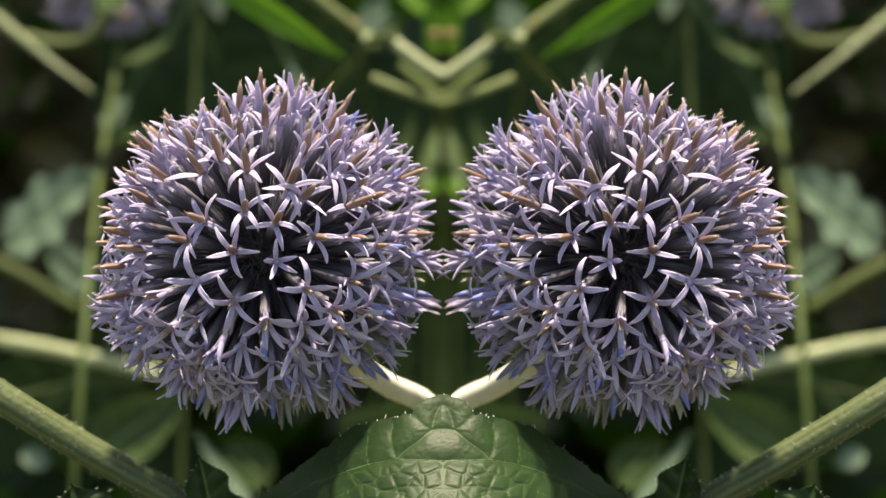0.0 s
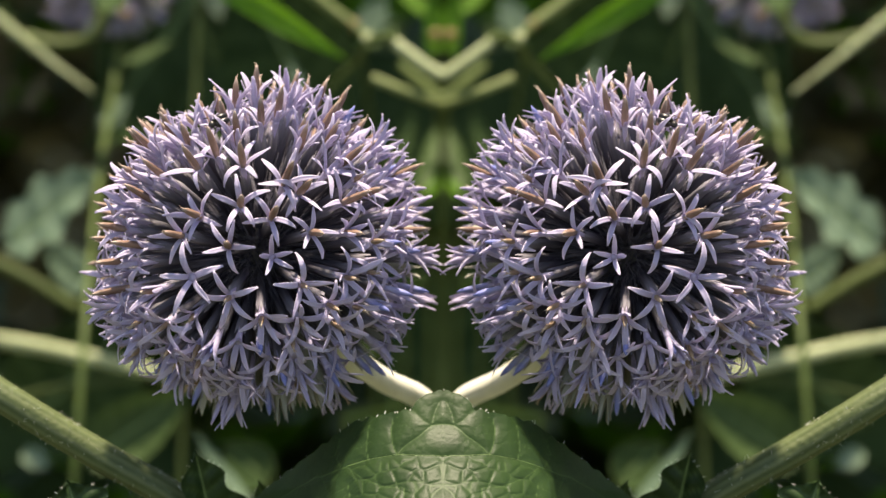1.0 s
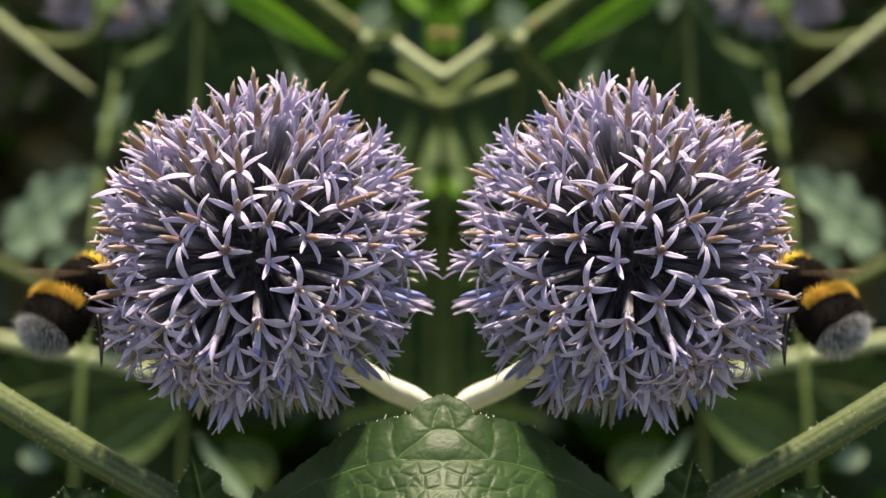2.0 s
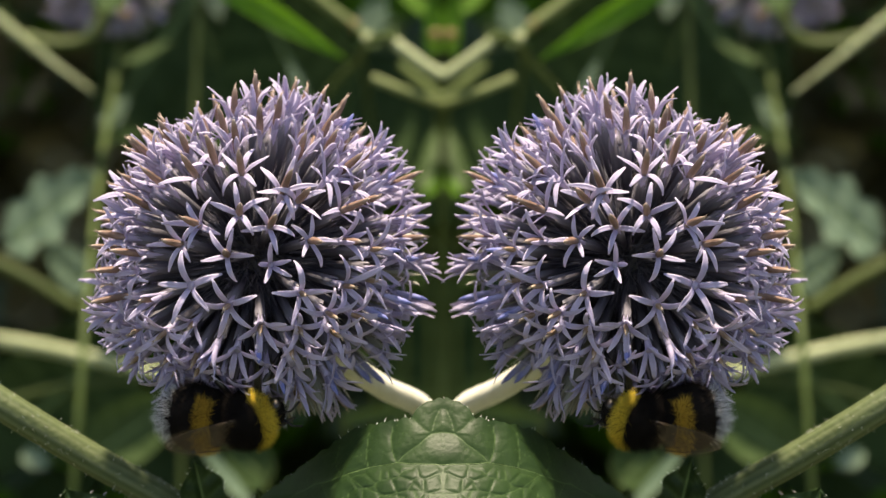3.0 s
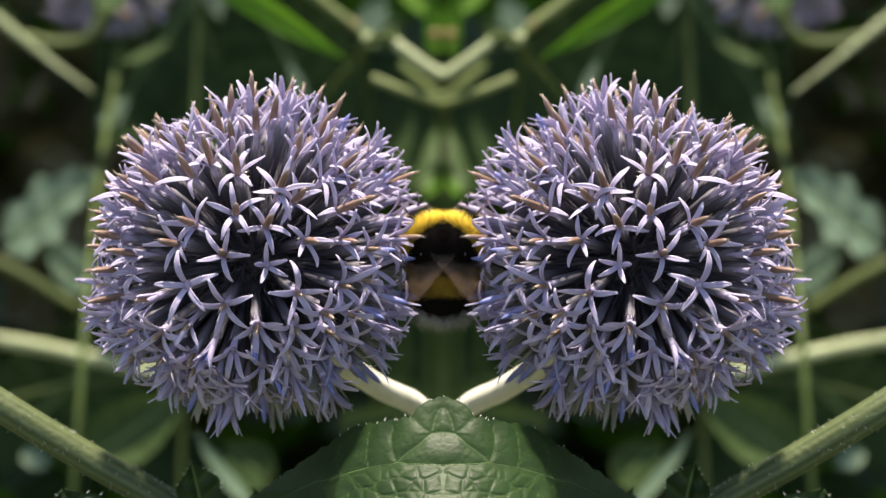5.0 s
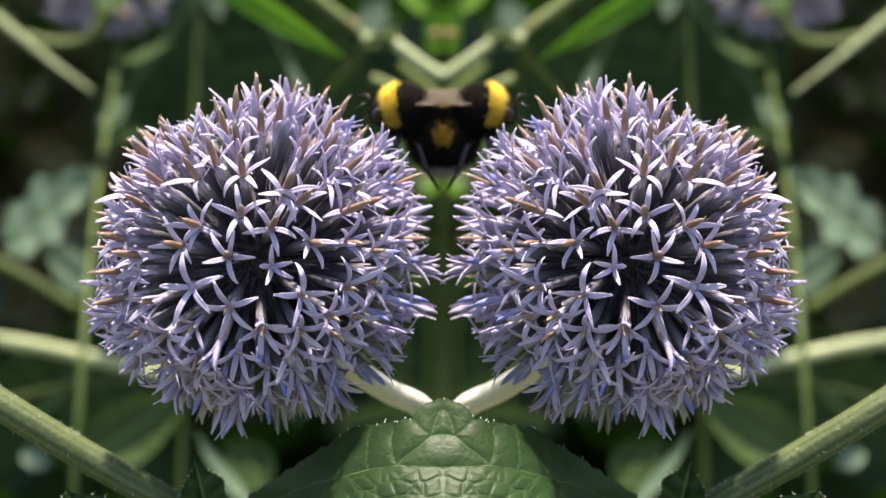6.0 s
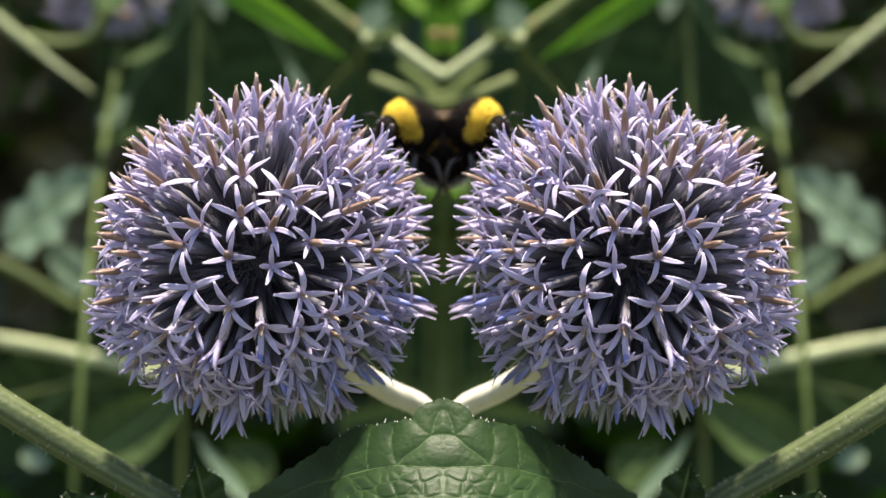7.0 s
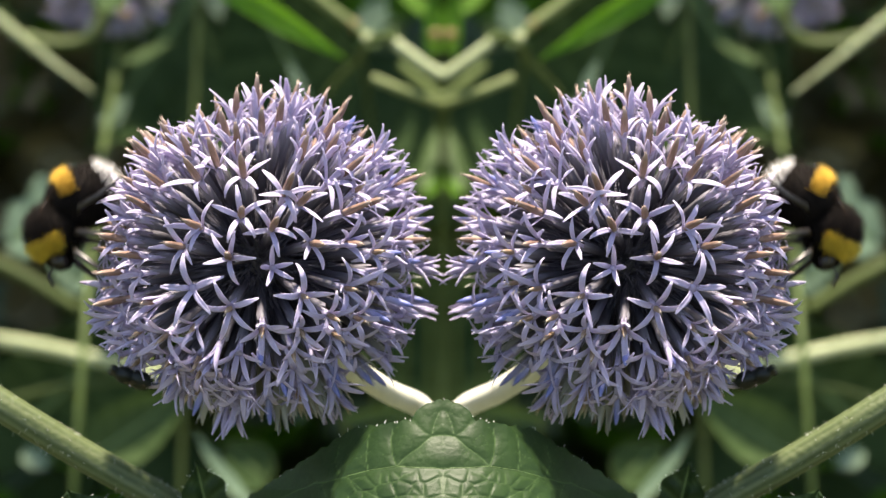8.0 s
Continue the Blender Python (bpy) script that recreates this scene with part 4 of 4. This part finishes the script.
def motions():
    # The plants sway: seconds, and the shift to the right and up in tenths of a millimetre; the other side is its mirror image.
    sway = [(0, 10.2, -3.9), (0.5, 9.4, -2.7), (1.0, 4.7, 2.0), (1.5, 0, 0), (2.2, 1, -6), (2.8, 3, -10), (3.0, 3.1, -8.6), (3.2, 3.1, -7), (3.5, -1.6, -6.2), (3.7, 2.3, -6.2), (3.8, -2, -6), (3.9, -27, -7), (4.0, -4, 4.7), (4.2, -8, 7.8), (4.3, -1.6, -4), (4.5, 4.7, -9.8),
            (4.7, -4, -7.8), (5.3, 2, -9.5), (5.8, 5, -10), (6.0, 4.7, -11), (6.2, 7, -10), (6.5, 1.2, -7.4), (6.8, 12, -6.2), (7.0, 4.7, -11), (7.2, 10, -10), (7.5, 7, -14), (8.0, 5.5, -12)]
    pivot = Matrix.Translation(Vector((0.00000, 0.25038, 0.99836)))
    for ob, sg in swaying:
        at = ob.location.copy()
        if sg == 0:
            nod = [(0, -4), (1.5, -4), (3.0, -3), (4.5, -2), (6.0, 0), (8.0, 0)]
            rows = [(t, dy, np.interp(t, [q for q, _ in nod], [q for _, q in nod])) for t, dx, dy in sway]
            walk(ob, [(t, Matrix.Translation(TURN @ Vector((0, dy * 1e-4, 0))) @ pivot @ Matrix.Rotation(radians(q), 4, "X") @ pivot.inverted()) for t, dy, q in rows])
            continue
        walk(ob, [(t, Matrix.Translation(at + TURN @ Vector((sg * dx * 1e-4, dy * 1e-4, 0)))) for t, dx, dy in sway])
    # Bees: seconds, place, way of the head, way of the back.
    flight = [
        (0.0, (-0.14983, 0.32253, 1.03578), (1, 0, 0), (0, 1, 0.2)),
        (1.3, (-0.11563, 0.30071, 1.03162), (1, 0, 0), (0, 1, 0.2)),
        (1.5, (-0.07741, 0.28514, 1.03150), (0.9, 0.3, 0), (-0.3, 0.9, 0.3)),
        (1.6, (-0.05305, 0.28014, 1.03214), (0.5, 0.8, -0.3), (-0.8, 0.5, 0.4)),
        (1.7, (-0.05367, 0.27949, 1.02972), (0.5, 0.2, -0.8), (-0.8, 0.6, 0.3)),
        (1.9, (-0.05133, 0.27377, 1.02382), (0.52, 0.41, -0.75), (-0.40, 0.89, 0.21)),
        (2.2, (-0.04781, 0.26519, 1.01497), (0.61, 0.61, -0.50), (-0.10, 0.68, 0.72)),
        (2.5, (-0.03927, 0.26292, 1.01229), (0.76, 0.61, -0.21), (0.14, 0.16, 0.98)),
        (2.8, (-0.03074, 0.26065, 1.00962), (0.9, 0.4, 0.0), (-0.2, -0.6, 0.8)),
        (2.9, (-0.02894, 0.25995, 1.00702), (1, 0.1, 0.0), (0, -0.6, 0.8)),
        (3.0, (-0.02894, 0.25995, 1.00702), (1, 0.05, 0.0), (0, -0.6, 0.8)),
        (3.1, (-0.02459, 0.25860, 1.00970), (0.95, 0.3, 0.0), (0, -0.5, 0.8)),
        (3.2, (-0.02303, 0.25816, 1.00806), (0.8, 0.5, 0.1), (0, -0.5, 0.8)),
        (3.3, (-0.02182, 0.25595, 1.01525), (0.2, 0.9, 0.3), (0, -0.4, 0.9)),
        (3.4, (-0.02087, 0.25524, 1.01648), (0.25, 0.9, 0.3), (0, -0.3, 0.9)),
        (3.5, (-0.01713, 0.25484, 1.02024), (0.36, 0.92, 0.1), (0, -0.2, 1)),
        (3.6, (-0.01703, 0.25447, 1.02080), (0.36, 0.92, 0.1), (0, -0.2, 1)),
        (3.7, (-0.01359, 0.25428, 1.02450), (0.85, 0.4, 0.0), (0, -0.1, 1)),
        (3.8, (-0.01246, 0.25353, 1.02480), (1, -0.05, -0.05), (0, -0.1, 1)),
        (3.9, (-0.01069, 0.25324, 1.02354), (0.98, -0.08, -0.2), (0.1, -0.1, 1)),
        (4.0, (-0.00652, 0.25429, 1.02306), (0.86, 0.06, -0.48), (0.48, -0.06, 0.86)),
        (4.1, (-0.00830, 0.25648, 1.01836), (0.85, -0.15, -0.35), (0.3, -0.2, 0.95)),
        (4.2, (-0.00938, 0.25045, 1.01646), (0.93, 0.25, -0.15), (0.12, -0.4, 0.9)),
        (4.3, (-0.00181, 0.26468, 1.01307), (0.3, 0.9, 0), (0.3, -0.4, 0.9)),
        (4.4, (-0.00106, 0.26737, 1.01538), (0.1, 1, 0), (0.3, -0.3, 0.9)),
        (4.5, (-0.00395, 0.26356, 1.02050), (-0.3, 0.95, 0.05), (0.35, 0, 0.9)),
        (4.6, (-0.00031, 0.27115, 1.01789), (0, 1, 0), (0.1, -0.1, 1)),
        (4.7, (-0.00015, 0.27270, 1.01983), (0, 1, 0), (0.1, -0.1, 1)),
        (4.9, (-0.00028, 0.27512, 1.02270), (-0.30, 0.95, 0.00), (0.35, 0.11, 0.93)),
        (5.2, (-0.00047, 0.27876, 1.02700), (-0.66, 0.74, 0.15), (0.59, 0.38, 0.71)),
        (5.5, (-0.00066, 0.28434, 1.03228), (-0.80, 0.42, 0.43), (0.59, 0.69, 0.42)),
        (5.8, (-0.00085, 0.28991, 1.03757), (-0.6, 0.1, 0.65), (0.25, 0.9, 0.25)),
        (5.9, (-0.00237, 0.29692, 1.04003), (-0.88, 0.25, 0.1), (0.3, 0.8, 0.5)),
        (6.0, (-0.00277, 0.30085, 1.03926), (-0.9, 0.25, 0.1), (0.28, 0.8, 0.5)),
        (6.1, (-0.00628, 0.29924, 1.04284), (-0.8, 0.5, -0.05), (0.45, 0.65, 0.55)),
        (6.2, (-0.00765, 0.29956, 1.04339), (-0.97, 0.1, 0.0), (0.1, 0.95, 0.3)),
        (6.3, (-0.00970, 0.29563, 1.04765), (-0.15, 0.22, -0.96), (0, 0.95, 0.3)),
        (6.4, (-0.01063, 0.29531, 1.04660), (0.05, 0.2, -0.96), (0, 0.95, 0.3)),
        (6.5, (-0.01035, 0.29520, 1.04613), (0.12, 0.2, -0.96), (-0.05, 0.95, 0.3)),
        (6.55, (-0.00895, 0.29259, 1.04573), (0.4, -0.4, -0.7), (0.45, 0.85, 0.2)),
        (6.6, (-0.00630, 0.28887, 1.04333), (0.5, -0.85, -0.1), (0.82, 0.5, 0.25)),
        (6.7, (-0.00560, 0.28888, 1.04456), (0.55, -0.78, -0.2), (0.75, 0.5, 0.4)),
        (6.8, (-0.00351, 0.28437, 1.03895), (0.4, -0.75, -0.5), (0.65, 0.0, 0.75)),
        (6.85, (-0.00337, 0.29176, 1.04006), (0, -0.85, 0.42), (0.5, 0.4, 0.75)),
        (6.9, (-0.00223, 0.29860, 1.03769), (-0.45, 0.1, 0.75), (0.2, 0.95, 0.1)),
        (7.0, (-0.00235, 0.29762, 1.03745), (-0.72, 0.2, 0.5), (0.3, 0.9, 0.25)),
        (7.1, (-0.00399, 0.29375, 1.04105), (-0.55, 0.65, 0.3), (0.65, 0.6, 0.4)),
        (7.2, (-0.01071, 0.29052, 1.04586), (-0.75, 0.55, 0.2), (0.55, 0.75, 0.3)),
        (7.3, (-0.01678, 0.28537, 1.05071), (-0.93, 0.2, 0.15), (0.2, 0.95, 0.2)),
        (7.4, (-0.02069, 0.28536, 1.05077), (-1, -0.05, 0.15), (-0.05, 1, 0.2)),
        (7.5, (-0.03589, 0.28237, 1.04703), (-0.62, -0.76, 0.15), (-0.76, 0.62, 0.2)),
        (7.6, (-0.04095, 0.28178, 1.04482), (-0.66, -0.72, 0.15), (-0.72, 0.66, 0.2)),
        (7.7, (-0.04267, 0.27774, 1.04486), (-0.58, -0.8, 0.15), (-0.8, 0.58, 0.2)),
        (7.8, (-0.04601, 0.27547, 1.04394), (-0.5, -0.85, 0.15), (-0.85, 0.5, 0.25)),
        (7.9, (-0.05017, 0.27419, 1.03911), (-0.22, -0.95, 0.15), (-0.95, 0.22, 0.25)),
        (8.0, (-0.05180, 0.27225, 1.03249), (-0.08, -1, 0.1), (-0.98, 0.08, 0.25))]
    buzz = [
        (0.0, (-0.03814, 0.3095, 1.0026), (-1, 0, 0), (0, -0.5, -1)),
        (7.5, (-0.03965, 0.30759, 1.0032), (-1, 0, 0), (0, -0.5, -1)),
        (7.65, (-0.04228, 0.30175, 1.0046), (-0.97, -0.06, 0.23), (0.04, -0.99, -0.12)),
        (7.8, (-0.0449, 0.29591, 1.006), (-0.9, 0.1, 0.4), (-0.4, -0.4, 0.8)),
        (7.9, (-0.04657, 0.27663, 1.0113), (-0.9, 0.3, 0.3), (-0.3, -0.5, 0.8)),
        (8.0, (-0.04148, 0.2633, 1.01179), (-0.85, 0.35, 0.2), (-0.4, -0.7, 0.7))]
    crawl = [
        (0.0, (-0.02785, 0.27474, 1.03517), (-0.3, 0.9, 0), (0, 0, 1)),
        (0.85, (-0.02917, 0.27456, 1.04224), (-0.5, 0.8, 0), (0, 0.3, 1)),
        (0.93, (-0.02933, 0.27211, 1.04371), (-0.95, 0.27, 0.14), (0.2, 0.22, 0.95)),
        (1.0, (-0.02949, 0.26966, 1.04517), (-0.8, -0.4, 0.3), (0, 0.3, 1)),
        (1.25, (-0.02866, 0.26976, 1.04458), (-0.14, -0.91, 0.38), (0.05, 0.38, 0.92)),
        (1.5, (-0.02783, 0.26986, 1.04399), (0.6, -0.6, 0.2), (0, 0.3, 1)),
        (2.0, (-0.02689, 0.27358, 1.03857), (0.3, -0.8, 0), (0, 0.2, 1)),
        (3.67, (-0.02664, 0.27332, 1.03759), (0.95, -0.32, -0.02), (0.03, 0.05, 1.0)),
        (5.33, (-0.02638, 0.27305, 1.03661), (0.84, 0.54, -0.02), (-0.01, 0.04, 1.0)),
        (7.0, (-0.02613, 0.27279, 1.03563), (0.1, 0.9, 0), (0, 0.2, 1)),
        (8.0, (-0.0249, 0.26749, 1.03902), (0.1, 0.9, 0.2), (0, 0.3, 1))]
    for pair, rows in (((left_fly, right_fly), buzz), ((left_beetle, right_beetle), crawl)):
        walk(pair[0], [(t, stance(p, a, b)) for t, p, a, b in rows])
        walk(pair[1], [(t, FLIP @ stance(p, a, b) @ FLIP) for t, p, a, b in rows])
    walk(left_bee, [(t, stance(p, a, b)) for t, p, a, b in flight])
    # The abdomen bends under the bee: seconds and degrees.
    bend = [(0.0, 15), (2.8, 15), (4.7, 15), (5.4, 35), (5.8, 50), (6.0, 52), (6.2, 60), (6.3, 20), (6.5, 16), (6.6, 62), (6.8, 30), (7.0, 34), (7.2, 48), (7.4, 56), (7.6, 64), (8.0, 62)]
    waist = Matrix.Translation((0, -0.2 * MM, -0.3 * MM))
    for bee in (left_bee, right_bee):
        for o in bee.children:
            if o.name.startswith("abdomen"):
                walk(o, [(t, waist @ Matrix.Rotation(radians(q), 4, "X") @ waist.inverted()) for t, q in bend])
    # Wings: seconds, turn and lift, in the bee's own space.
    beats = [(0.0, -30, 20), (1.55, -35, 30), (1.7, -75, 45), (2.2, -100, 20), (2.8, -95, 14), (3.2, -112, 6), (4.2, -114, 5), (4.7, -116, 6), (5.3, -90, 20), (5.8, -100, 12), (6.0, -108, 14), (6.2, -100, 16), (6.3, -72, 55), (6.5, -80, 58),
             (6.6, -88, 40), (6.8, -104, 12), (7.1, -106, 4), (7.3, -108, -14), (7.5, -110, -26), (8.0, -110, -24)]
    for bee, m in ((left_bee, Matrix.Identity(4)), (right_bee, FLIP)):
        for o in bee.children:
            if "wing" in o.name:
                hind, z = ("hind" in o.name), 2.7 if "hind" in o.name else 3.0
                sx = 1 if (m @ o.matrix_basis @ m).translation.x > 0 else -1
                walk(o, [(t, m @ wing_pose(sx, a - (10 if hind else 0), z, b * (0.8 if hind else 1)) @ m) for t, a, b in beats])
    walk(right_bee, [(t, FLIP @ stance(p, a, b) @ FLIP) for t, p, a, b in flight])


motions()
